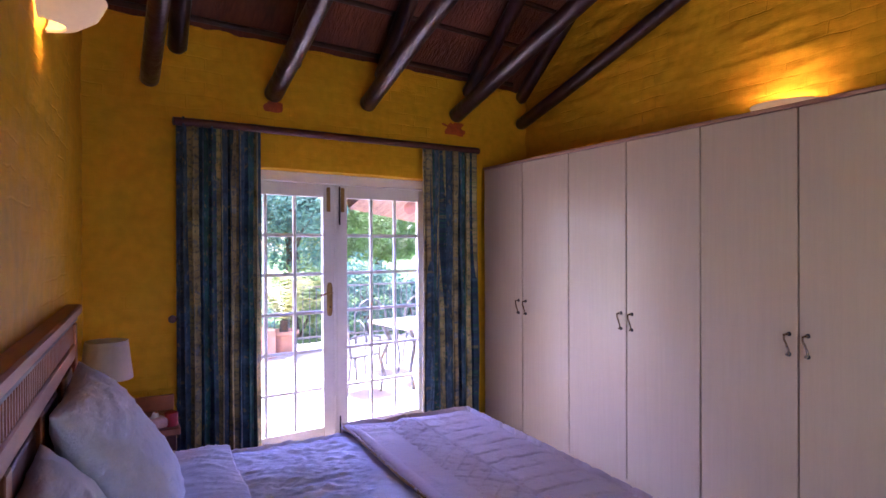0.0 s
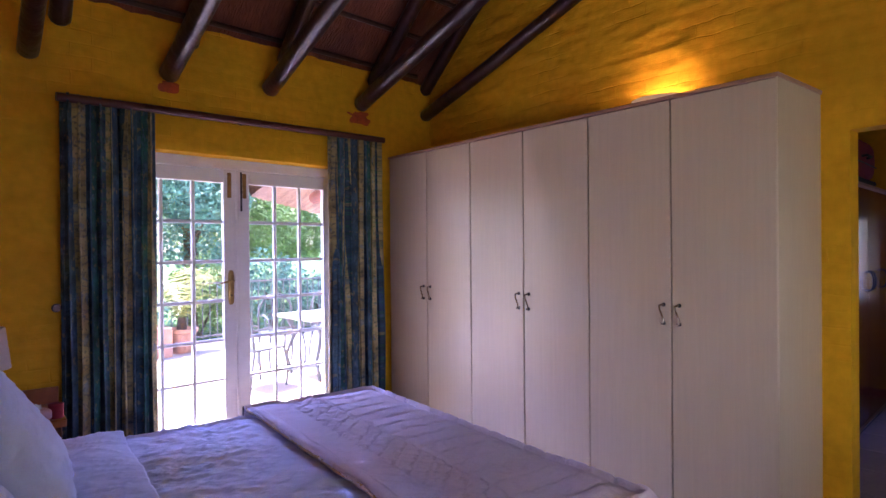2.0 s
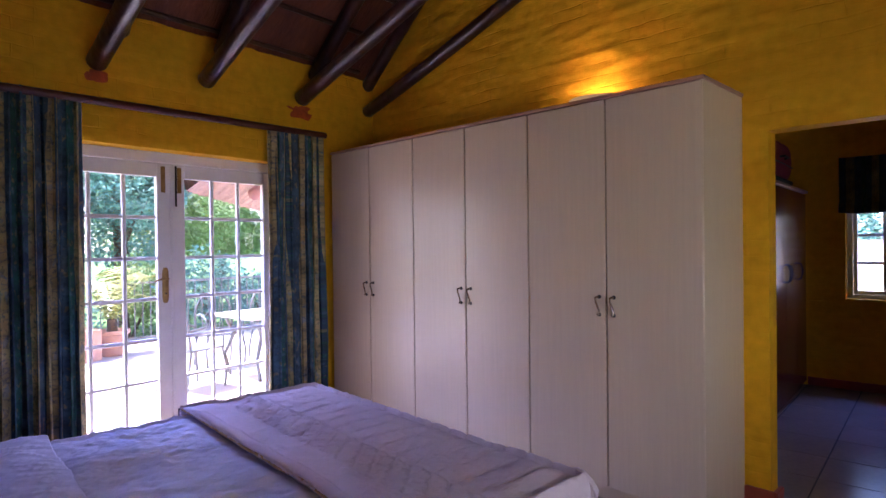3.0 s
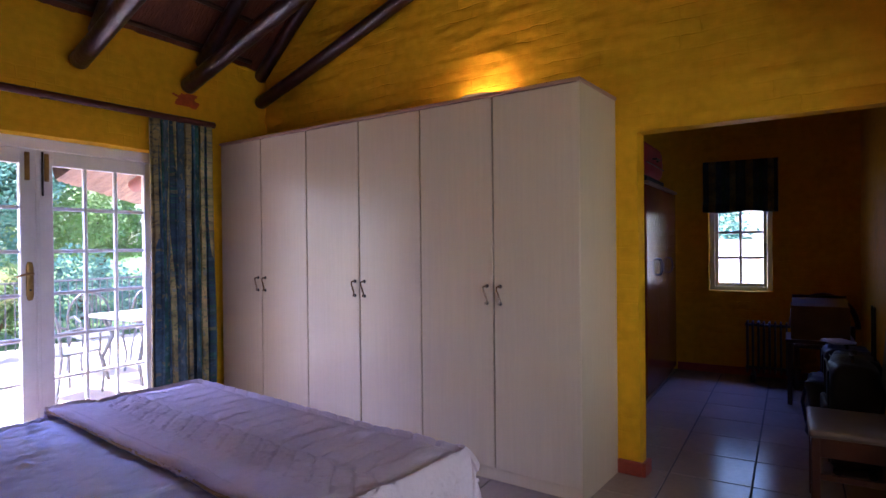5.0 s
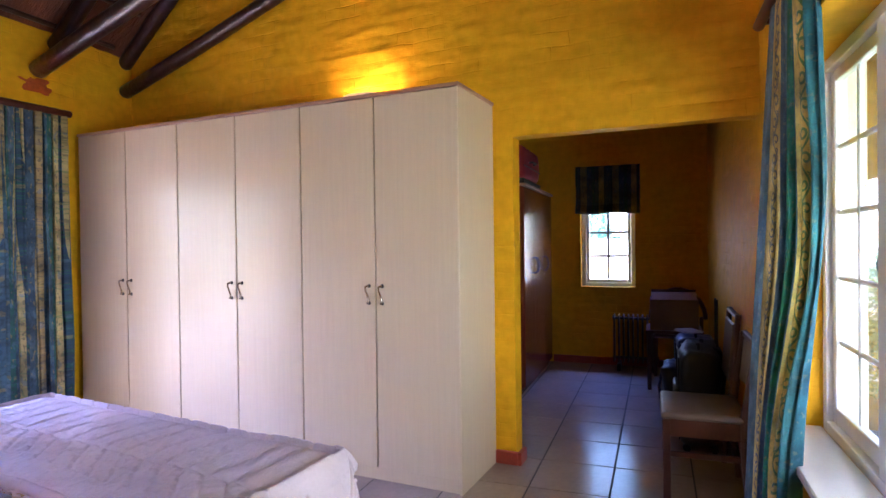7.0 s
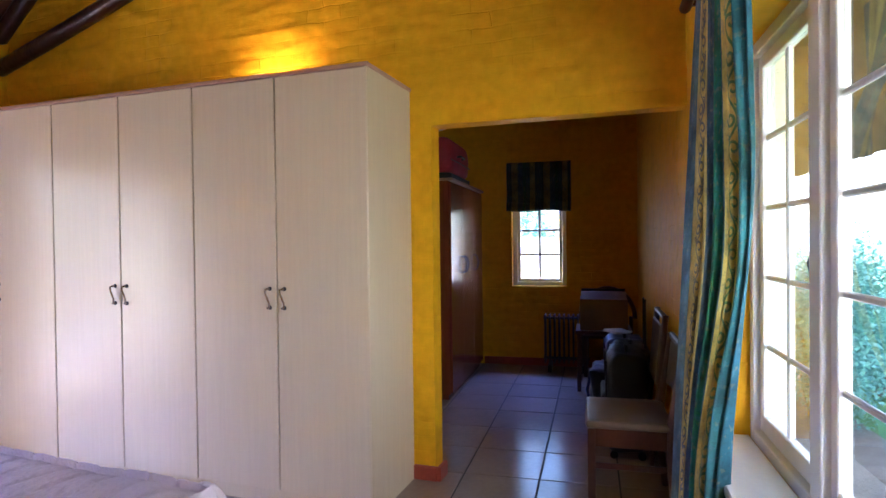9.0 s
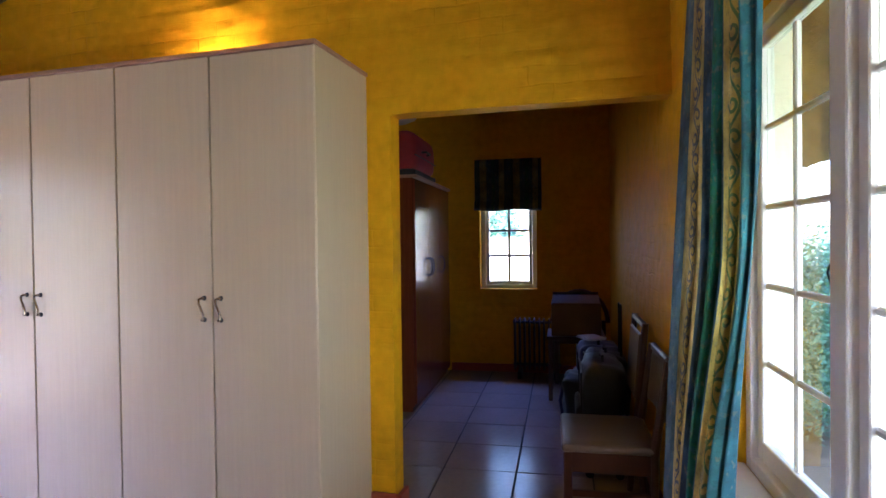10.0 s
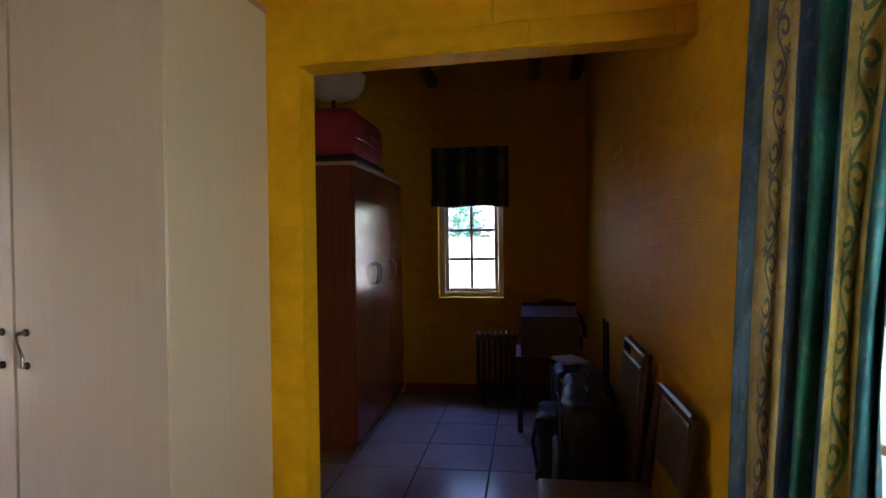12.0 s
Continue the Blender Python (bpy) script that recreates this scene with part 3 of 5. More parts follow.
def curtain_material(name="striped_curtain", dim=1.0, stops=None, period=0.42, vines=()):
    """Wide stripes of blue, teal and old gold, with a scroll pattern printed on the gold."""
    m = bpy.data.materials.new(name)
    m.use_nodes = True
    n, l = m.node_tree.nodes, m.node_tree.links
    b = n["Principled BSDF"]
    b.inputs["Roughness"].default_value = 0.8
    uv = n.new("ShaderNodeAttribute")
    uv.attribute_name = "cloth"
    sep = n.new("ShaderNodeSeparateXYZ")
    l.new(uv.outputs["Vector"], sep.inputs[0])
    rep = n.new("ShaderNodeMath")
    rep.operation = "FRACT"
    mul = n.new("ShaderNodeMath")
    mul.operation, mul.inputs[1].default_value = "MULTIPLY", 1 / period
    l.new(sep.outputs[0], mul.inputs[0]), l.new(mul.outputs[0], rep.inputs[0])
    ramp = n.new("ShaderNodeValToRGB")
    ramp.color_ramp.interpolation = "CONSTANT"
    stops = stops or [(0.0, (0.045, 0.085, 0.125)), (0.16, (0.022, 0.06, 0.065)), (0.20, (0.32, 0.25, 0.11)), (0.40, (0.045, 0.10, 0.15)), (0.56, (0.02, 0.10, 0.085)), (0.66, (0.05, 0.09, 0.13)), (0.78, (0.38, 0.30, 0.13)), (0.94, (0.025, 0.06, 0.10))]
    e = ramp.color_ramp.elements
    e[0].position, e[0].color = 0.0, (*stops[0][1], 1)
    e[1].position, e[1].color = stops[1][0], (*stops[1][1], 1)
    for p, c in stops[2:]:
        x = e.new(p)
        x.color = (*c, 1)
    l.new(rep.outputs[0], ramp.inputs[0])
    # curls: rings round scattered centres, bent by a noise
    warp = n.new("ShaderNodeTexNoise")
    warp.inputs["Scale"].default_value = 9
    bend = n.new("ShaderNodeMix")
    bend.data_type, bend.blend_type = "RGBA", "LINEAR_LIGHT"
    bend.inputs["Factor"].default_value = 0.055
    l.new(uv.outputs["Vector"], warp.inputs[0]), l.new(uv.outputs["Vector"], bend.inputs["A"]), l.new(warp.outputs["Color"], bend.inputs["B"])
    vor = n.new("ShaderNodeTexVoronoi")
    vor.voronoi_dimensions = "2D"
    vor.inputs["Scale"].default_value, vor.inputs["Randomness"].default_value = 13, 0.55
    l.new(bend.outputs["Result"], vor.inputs["Vector"])
    wave = n.new("ShaderNodeMath")
    wave.operation, wave.inputs[1].default_value = "MULTIPLY", 15.0
    sine = n.new("ShaderNodeMath")
    sine.operation = "SINE"
    l.new(vor.outputs["Distance"], wave.inputs[0]), l.new(wave.outputs[0], sine.inputs[0])
    th = n.new("ShaderNodeMapRange")
    th.inputs[1].default_value, th.inputs[2].default_value = 0.72, 0.86
    l.new(sine.outputs[0], th.inputs[0])
    print_mask = th.outputs[0]
    if vines:
        def op(kind, a, b=0.0, c=None):
            k = n.new("ShaderNodeMath")
            k.operation = kind
            for i, x in enumerate((a, b) if c is None else (a, b, c)):
                if isinstance(x, (int, float)):
                    k.inputs[i].default_value = x
                else:
                    l.new(x, k.inputs[i])
            return k.outputs[0]
        flat = n.new("ShaderNodeSeparateXYZ")
        jitter = n.new("ShaderNodeMix")
        jitter.data_type, jitter.blend_type = "RGBA", "LINEAR_LIGHT"
        jitter.inputs["Factor"].default_value = 0.008
        l.new(uv.outputs["Vector"], jitter.inputs["A"]), l.new(warp.outputs["Color"], jitter.inputs["B"])
        l.new(jitter.outputs["Result"], flat.inputs[0])
        X, Z = flat.outputs[0], flat.outputs[1]
        print_mask = 0.0
        for center, swing, pitch in vines:
            dx = op("SUBTRACT", X, center * period)
            stem = op("ABSOLUTE", op("SUBTRACT", dx, op("MULTIPLY", op("SINE", op("MULTIPLY", Z, 2 * math.pi / pitch)), swing)))
            stem = op("LESS_THAN", stem, 0.0055)
            shape = stem
            for sign, shift in ((1, 0.75), (-1, 0.25)):
                dz = op("MULTIPLY", op("SUBTRACT", op("FRACT", op("ADD", op("DIVIDE", Z, pitch), shift)), 0.5), pitch)
                ex = op("SUBTRACT", dx, sign * swing * 0.3)
                r = op("SQRT", op("ADD", op("MULTIPLY", ex, ex), op("MULTIPLY", dz, dz)))
                ang = op("ARCTAN2", dz, ex)
                coil = op("ABSOLUTE", op("SUBTRACT", r, op("MULTIPLY_ADD", ang, 0.0035 * sign, 0.016)))
                shape = op("MAXIMUM", shape, op("LESS_THAN", coil, 0.005))
                fz = op("SUBTRACT", dz, pitch * 0.2)
                fx = op("ADD", dx, sign * swing * 1.1)
                fr = op("SQRT", op("ADD", op("MULTIPLY", fx, fx), op("MULTIPLY", fz, fz)))
                petal = op("MULTIPLY_ADD", op("COSINE", op("MULTIPLY", op("ARCTAN2", fz, fx), 5.0)), 0.007, 0.011)
                shape = op("MAXIMUM", shape, op("LESS_THAN", fr, petal))
            shape = op("MULTIPLY", shape, op("LESS_THAN", op("ABSOLUTE", dx), swing * 2.4))
            print_mask = op("MAXIMUM", print_mask, shape)
    mix = n.new("ShaderNodeMix")
    mix.data_type = "RGBA"
    pick = n.new("ShaderNodeMix")
    pick.data_type = "RGBA"
    pick.inputs["A"].default_value, pick.inputs["B"].default_value = (0.035, 0.07, 0.12, 1), (0.02, 0.16, 0.07, 1)
    far = n.new("ShaderNodeMath")
    far.operation, far.inputs[1].default_value = "GREATER_THAN", 0.5 if vines else 0.7
    l.new(rep.outputs[0], far.inputs[0]), l.new(far.outputs[0], pick.inputs["Factor"])
    fac = n.new("ShaderNodeMath")
    fac.operation, fac.inputs[1].default_value = "MULTIPLY", 0.8 if vines else 0.4
    l.new(print_mask, fac.inputs[0])
    l.new(ramp.outputs[0], mix.inputs["A"]), l.new(fac.outputs[0], mix.inputs["Factor"]), l.new(pick.outputs["Result"], mix.inputs["B"])
    # small worn motifs in gold and pale blue, scattered over every stripe
    last = mix.outputs["Result"]
    for scale, lo, color, amount in ((34, 0.60, (0.30, 0.24, 0.10), 0.55), (22, 0.58, (0.10, 0.17, 0.24), 0.5), (60, 0.57, (0.015, 0.04, 0.05), 0.5)):
        dots, cut, over, tall = n.new("ShaderNodeTexNoise"), n.new("ShaderNodeMapRange"), n.new("ShaderNodeMix"), n.new("ShaderNodeMapping")
        tall.inputs["Scale"].default_value = (1.3, 1, 1) if vines else (2.4, 0.5, 1)
        dots.inputs["Scale"].default_value, dots.inputs["Detail"].default_value = scale, 2
        cut.inputs[1].default_value, cut.inputs[2].default_value, cut.inputs[4].default_value = lo, lo + 0.05, amount
        over.data_type = "RGBA"
        over.inputs["B"].default_value = (*color, 1)
        cut.inputs[4].default_value *= 0.5 if vines else 1.0
        l.new(uv.outputs["Vector"], tall.inputs[0]), l.new(tall.outputs[0], dots.inputs[0]), l.new(dots.outputs[0], cut.inputs[0]), l.new(cut.outputs[0], over.inputs["Factor"]), l.new(last, over.inputs["A"])
        last = over.outputs["Result"]
    slub = n.new("ShaderNodeTexNoise")
    slub.inputs["Scale"].default_value, slub.inputs["Detail"].default_value = 7, 5
    l.new(uv.outputs["Vector"], slub.inputs[0])
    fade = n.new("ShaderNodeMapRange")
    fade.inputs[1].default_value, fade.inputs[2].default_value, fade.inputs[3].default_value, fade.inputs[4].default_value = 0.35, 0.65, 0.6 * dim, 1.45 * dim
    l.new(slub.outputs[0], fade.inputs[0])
    hsv = n.new("ShaderNodeHueSaturation")
    l.new(last, hsv.inputs["Color"]), l.new(fade.outputs[0], hsv.inputs["Value"])
    l.new(hsv.outputs[0], b.inputs["Base Color"])
    return m


CURTAIN = curtain_material()
# The blind's shade is put into its colour: curtain cloth at half brightness.
SHADED_BLIND = curtain_material("shaded_blind_cloth", 0.5)
WINDOW_CURTAIN = curtain_material("window_curtain_cloth", 1.15, [(0.0, (0.055, 0.10, 0.13)), (0.05, (0.06, 0.115, 0.15)), (0.11, (0.42, 0.32, 0.10)), (0.35, (0.035, 0.075, 0.11)), (0.42, (0.06, 0.13, 0.165)), (0.50, (0.015, 0.15, 0.11)), (0.62, (0.03, 0.10, 0.15)), (0.67, (0.50, 0.40, 0.10)), (0.84, (0.03, 0.15, 0.17)), (0.92, (0.015, 0.09, 0.12))], 1.0, ((0.235, 0.022, 0.15), (0.74, 0.022, 0.19), (0.52, 0.012, 0.4)))


def cloth_coords(ob, axis=0, scale=1.0, offset=0.0):
    me = ob.data
    co = np.zeros(len(me.vertices) * 3, dtype=np.float32)
    me.vertices.foreach_get("co", co)
    co = co.reshape(-1, 3)
    at = me.attributes.new("cloth", "FLOAT_VECTOR", "POINT")
    at.data.foreach_set("vector", np.stack([co[:, axis] * scale + offset, co[:, 2], co[:, 1] * 0], 1).astype(np.float32).ravel())
    return ob


def curtain(name, m, width, height, folds, depth, seed, label, spread=2.0, pinch=None, offset=0.0, mat=None, wander=0.13):
    bm = curtain_cloth(width, height, folds, depth, seed, pinch=pinch)
    ob = finish(name, bm, mat or CURTAIN, smooth=True)
    ob.matrix_world = m
    me = ob.data
    nu, nv = folds * 18, 40
    at = me.attributes.new("cloth", "FLOAT_VECTOR", "POINT")
    n = len(me.vertices)
    half = (nu + 1) * (nv + 1)
    data = np.zeros((n, 3), dtype=np.float32)
    for k in range(n):
        q = k % half
        data[k] = (((q // (nv + 1)) / nu + wander * noise.noise(((q // (nv + 1)) / nu * 5.5, (q % (nv + 1)) / nv * 0.7, seed))) * width * spread + offset, height * (1 - (q % (nv + 1)) / nv), 0)
    at.data.foreach_set("vector", data.ravel())
    return tagged(ob, label, "curtain", "curtains")


curtain("curtain", HOUSE @ pose(-2.66, ROOM_V - 0.09, 0.05), 0.52, 2.36, 9, 0.050, 1.0, "blue, teal and gold striped curtain drawn back beside the door", 1.5)
curtain("curtain", HOUSE @ pose(-0.79, ROOM_V - 0.09, 0.05), 0.53, 2.36, 8, 0.050, 4.0, "blue, teal and gold striped curtain between door and wardrobe", 1.5, offset=0.1)
rail = thing("curtain_rail", HOUSE @ pose(0, ROOM_V, 2.415), "dark red-brown wooden curtain rail over the glazed door", "curtain rail")
part("rod", tube([(-2.68, -0.1, -0.035), (-2.2, -0.1, -0.024), (-1.5, -0.1, -0.016), (-0.23, -0.1, 0.0)], 0.026, 14), RAILWOOD, rail, smooth=True)
for u, z in ((-2.62, -0.034), (-1.5, -0.016), (-0.30, 0.0)):
    part("bracket", box((u - 0.012, -0.1, z - 0.012), (u + 0.012, 0.0, z + 0.012), 0.003), RAILWOOD, rail)

hook = thing("curtain_hook", HOUSE @ pose(-2.678, ROOM_V, 1.13), "small dark wooden curtain tie-back hook on the yellow wall", "curtain hook")
part("knob", tube([(0, 0.0, 0), (0, -0.03, 0), (0, -0.036, 0), (0, -0.055, 0)], [0.012, 0.010, 0.026, 0.022], 14), RAILWOOD, hook, smooth=True, angle=40)

# ---- window in the window wall ----
window = tagged(new("window_1"), "large white-painted casement window with small panes", kind="structure")
window.matrix_world = HOUSE @ pose(0, -0.225, 0)
bm = bmesh.new()
fw = 0.05
box((WIN_U0, -0.02, WIN_Z0), (WIN_U0 + fw, 0.055, WIN_Z1), 0.004, bm)
box((WIN_U1 - fw, -0.02, WIN_Z0), (WIN_U1, 0.055, WIN_Z1), 0.004, bm)
box((WIN_U0 + fw, -0.02, WIN_Z0), (WIN_U1 - fw, 0.055, WIN_Z0 + fw), 0.004, bm)
box((WIN_U0 + fw, -0.02, WIN_Z1 - fw), (WIN_U1 - fw, 0.055, WIN_Z1), 0.004, bm)
MULL = (-1.205, -2.06)
for u in MULL:
    box((u - 0.045, -0.02, WIN_Z0 + fw), (u + 0.045, 0.055, WIN_Z1 - fw), 0.004, bm)
part("window_frame", bm, WHITE_PAINT, window)
glazed_leaf(window, MULL[0] + 0.047, WIN_U1 - fw - 0.002, WIN_Z0 + fw + 0.002, WIN_Z1 - fw - 0.002, 0.05, 0.05, 0.07, 2, 5, -0.01, 0.04, 0.022, "casement")
glazed_leaf(window, MULL[1] + 0.047, MULL[0] - 0.047, WIN_Z0 + fw + 0.002, WIN_Z1 - fw - 0.002, 0.05, 0.05, 0.07, 2, 5, -0.01, 0.04, 0.022, "casement")
glazed_leaf(window, WIN_U0 + fw + 0.002, MULL[1] - 0.047, WIN_Z0 + fw + 0.002, WIN_Z1 - fw - 0.002, 0.05, 0.05, 0.07, 2, 5, -0.01, 0.04, 0.022, "casement")
sill = structure(finish("window_sill", box((WIN_U0 + 0.003, -0.165, WIN_Z0 - 0.02), (WIN_U1 - 0.003, 0.045, WIN_Z0 + 0.014), 0.006), WHITE_PAINT), "white-painted window sill board", HOUSE)
def by_window(a, b, x, y):
    """Where the cloth hangs in plan: its outer edge stands off the wall, its inner edge lies into the recess half way down."""
    def key(rows):
        n = len(rows)
        for i in range(n - 1):
            (b0, p0), (b1, p1) = rows[i], rows[i + 1]
            if b <= b1 + 1e-9:
                f = (b - b0) / (b1 - b0)
                out = []
                for k in (0, 1):
                    m0 = (p1[k] - rows[i - 1][1][k]) / (b1 - rows[i - 1][0]) if i > 0 else (p1[k] - p0[k]) / (b1 - b0)
                    m1 = (rows[i + 2][1][k] - p0[k]) / (rows[i + 2][0] - b0) if i + 2 < n else (p1[k] - p0[k]) / (b1 - b0)
                    h = b1 - b0
                    out.append((2 * f**3 - 3 * f**2 + 1) * p0[k] + (f**3 - 2 * f**2 + f) * h * m0 + (-2 * f**3 + 3 * f**2) * p1[k] + (f**3 - f**2) * h * m1)
                return out
        return rows[-1][1]
    left = key([(0, (-0.70, 0.06)), (0.5, (-0.70, 0.125)), (1, (-0.86, 0.20))])
    right = key([(0, (-1.35, 0.05)), (0.42, (-0.84, -0.085)), (0.74, (-1.04, 0.05)), (1, (-1.10, 0.07))])
    d = (right[0] - left[0], right[1] - left[1])
    n = math.hypot(*d)
    off = y * (0.7 + 0.4 * b)
    return (left[0] + d[0] * a + d[1] / n * off, left[1] + d[1] * a - d[0] / n * off)


curtain("curtain", HOUSE @ pose(0, 0, 0.04), 0.62, 2.31, 6, 0.031, 7.0, "blue, teal and gold striped curtain bunched beside the window", 1.6, pinch=by_window, offset=0.0, mat=WINDOW_CURTAIN, wander=0.03)
rail2 = thing("curtain_rail", HOUSE @ pose(0, 0, 2.37), "dark red-brown wooden curtain rail over the casement window", "curtain rail")
part("rod", tube([(-0.45, 0.07, 0), (-1.7, 0.07, 0), (-3.1, 0.07, 0)], 0.024, 12), RAILWOOD, rail2, smooth=True)
for u in (-0.5, -3.0):
    part("bracket", box((u - 0.012, 0.0, -0.012), (u + 0.012, 0.07, 0.012), 0.003), RAILWOOD, rail2)

part("window_catch", tube([(-1.155, 0.03, 1.28), (-1.155, 0.05, 1.283), (-1.15, 0.055, 1.31), (-1.158, 0.05, 1.333), (-1.170, 0.045, 1.345)], 0.0032, 8), DARKMETAL, window, "dark curved window catch", smooth=True)

# dressing room window
dwin = tagged(new("window_2"), "small white casement window with six panes", kind="structure")
dwin.matrix_world = HOUSE @ pose(BACK_U + 0.12, 0, 0, 0, 0, -90)
bm = bmesh.new()
box((-1.337, 0, 0.883), (-1.29, 0.06, 2.117), 0.003, bm), box((-0.79, 0, 0.883), (-0.743, 0.06, 2.117), 0.003, bm)
box((-1.29, 0, 0.883), (-0.79, 0.06, 0.92), 0.003, bm), box((-1.29, 0, 2.08), (-0.79, 0.06, 2.117), 0.003, bm)
part("window_frame", bm, WHITE_PAINT, dwin)
glazed_leaf(dwin, -1.288, -0.792, 0.922, 2.078, 0.035, 0.035, 0.035, 2, 4, 0.005, 0.035, 0.028, "casement")
part("stay", tube([(-0.80, -0.01, 1.25), (-0.80, -0.02, 1.38)], 0.006, 6), DARKMETAL, dwin)


def roman_blind():
    e = thing("roman_blind", HOUSE @ pose(BACK_U, 0, 0, 0, 0, -90), "striped blue and gold roman blind half drawn over the window", "blind")
    def fn(a, b):
        z = 2.25 - 0.46 * b + 0.012 * math.sin(a * math.pi * 3) * b
        y = -0.03 - 0.012 * math.sin(b * math.pi * 2) - 0.004 * math.sin(a * 17)
        return (-1.385 + 0.70 * a, y, z)
    cloth_coords(part("cloth", sheet(fn, 30, 16, 0.003), SHADED_BLIND, e, smooth=True), 0, 1.2)
    for k in range(4):
        def fold(a, b, k=k):
            ang = math.pi * (b * 1.2 - 0.1)
            return (-1.385 + 0.70 * a, -0.035 - 0.006 * k - 0.028 * math.sin(ang), 1.80 - 0.014 * k + 0.028 * math.cos(ang) - 0.02 + 0.008 * math.sin(a * math.pi * 3 + 2))
        cloth_coords(part("fold", sheet(fold, 24, 8, 0.002), SHADED_BLIND, e, smooth=True), 0, 1.2)
    return e


roman_blind()

# ---- fitted wardrobe ----
def wardrobe():
    e = thing("wardrobe", WARD, "tall six-door wardrobe in pale cream woodgrain laminate with curved steel handles", "wardrobe")
    L, H, D = 3.23, 2.28, 0.55
    dw = L / 6
    part("side_panel", box((0, 0, 0), (D, 0.016, H - 0.02), 0.001), CREAM, e)
    part("side_panel", box((0.02, L - 0.016, 0), (D, L, H - 0.02), 0.001), CREAM, e)
    part("top_panel", box((-0.012, -0.008, H - 0.02), (D, L + 0.004, H), 0.002), CREAM_EDGE, e)
    part("back_panel", box((D - 0.01, 0.016, 0.07), (D - 0.004, L - 0.016, H - 0.02)), CREAM, e)
    part("plinth", box((0.02, 0.016, 0), (0.036, L - 0.016, 0.075), 0.001), CREAM, e)
    for k in range(6):
        y0 = k * dw
        d = part("door", box((-0.004, y0 + 0.005, 0.08), (0.014, y0 + dw - 0.005, H - 0.024), 0.0015), CREAM, e)
        hy = y0 + dw - 0.045 if k % 2 == 0 else y0 + 0.045
        sg = 1
        pts = [(-0.004, hy, 1.150), (-0.024, hy, 1.150), (-0.028, hy + 0.012 * sg, 1.146), (-0.028, hy + 0.011 * sg, 1.122), (-0.028, hy + 0.003, 1.108), (-0.028, hy - 0.003, 1.092), (-0.028, hy - 0.011 * sg, 1.076), (-0.028, hy - 0.010 * sg, 1.054), (-0.024, hy, 1.050), (-0.004, hy, 1.050)]
        h = part("handle", tube(pts, [0.0075, 0.0065, 0.0055, 0.005, 0.0055, 0.0055, 0.005, 0.0055, 0.0065, 0.0075], 10), STEEL, d, "curved steel handle", smooth=True)
        for z in (1.05, 1.15):
            part("mount", tube([(-0.004, hy, z), (-0.009, hy, z), (-0.013, hy, z)], [0.012, 0.011, 0.007], 12), DARKMETAL, h, "dark round handle mount", smooth=True, angle=40)
    for k in range(1, 6):
        part("shadow_gap_strip", box((0.012, k * dw - 0.01, 0.08), (0.02, k * dw + 0.01, H - 0.024)), GAP, e)
    return e


wardrobe()

# ---- bed ----
BED = HEADWALL @ pose(0.02, 1.72, 0)
BW, BL, BT = 1.86, 2.0, 0.60


def wrinkles(x, y, seed):
    """Sharp-crested creases that run mostly along the bed and fan out here and there."""
    bend = 0.5 * noise.noise((x * 1.3, y * 1.3, seed))
    a = max(0.0, 1 - 2.6 * abs(noise.noise((x * 2.2 + bend, y * 9 + x * 1.5 + 2 * bend, seed + 9))))
    b = max(0.0, 1 - 2.8 * abs(noise.noise((x * 5 - y * 3, y * 17 - x * 4 + 3 * bend, seed + 5))))
    c = max(0.0, 1 - 3.0 * abs(noise.noise((x * 9 + y * 5, y * 20 + x * 8, seed + 2))))
    patch = 0.55 + 0.9 * noise.noise((x * 2, y * 2, seed + 13))
    return 0.010 * a ** 2.2 + 0.0135 * b ** 2.0 * max(0.25, patch) + 0.007 * c ** 1.8 - 0.006


def bed_sheet(x0, x1, y0, y1, top, drop, amp, seed, foot=True, extra=0.0, sides=True, nx=90, ny=90, relief=None):
    """Bedding that lies on the mattress and hangs over its sides."""
    def fn(a, b):
        x = x0 + (x1 + (drop if foot else 0) - x0) * a
        y = y0 - (drop if sides else 0) + (y1 - y0 + (2 * drop if sides else 0)) * b
        over_x = max(0.0, x - x1)
        over_y = max(0.0, y0 - y, y - y1)
        px = min(x, x1) + 0.25 * min(over_x, 0.06) + 0.03 * (1 - math.exp(-over_x * 8))
        s = -1 if y < y0 else 1
        py = min(max(y, y0), y1) + s * (0.25 * min(over_y, 0.06) + 0.03 * (1 - math.exp(-over_y * 8)))
        over = math.hypot(over_x, over_y)
        r = 0.05
        z = top - (over * over / (2 * r) if over < r else over - r / 2)
        near = min(x1 - x, y - y0, y1 - y)
        if 0 <= near < 0.12:
            z -= 0.025 * (1 - near / 0.12) ** 2
        w = noise.noise((x * 5 + 2 * noise.noise((x * 2, y * 2, seed)), y * 2.5, seed)) * amp + noise.noise((x * 13, y * 6, seed + 2)) * amp * 0.45
        if over_x or over_y:
            fold = 0.018 * math.sin((y if over_x > over_y else x) * 24 + 3 * noise.noise((x, y, seed))) * min(1, over * 4)
            if over_x > over_y:
                px += fold
            else:
                py += s * fold
        if relief:
            w += relief(x, y)
        else:
            w += wrinkles(x, y, seed)
        return (px, py, max(0.05, z + w + extra))
    return sheet(fn, nx, ny, 0.008)


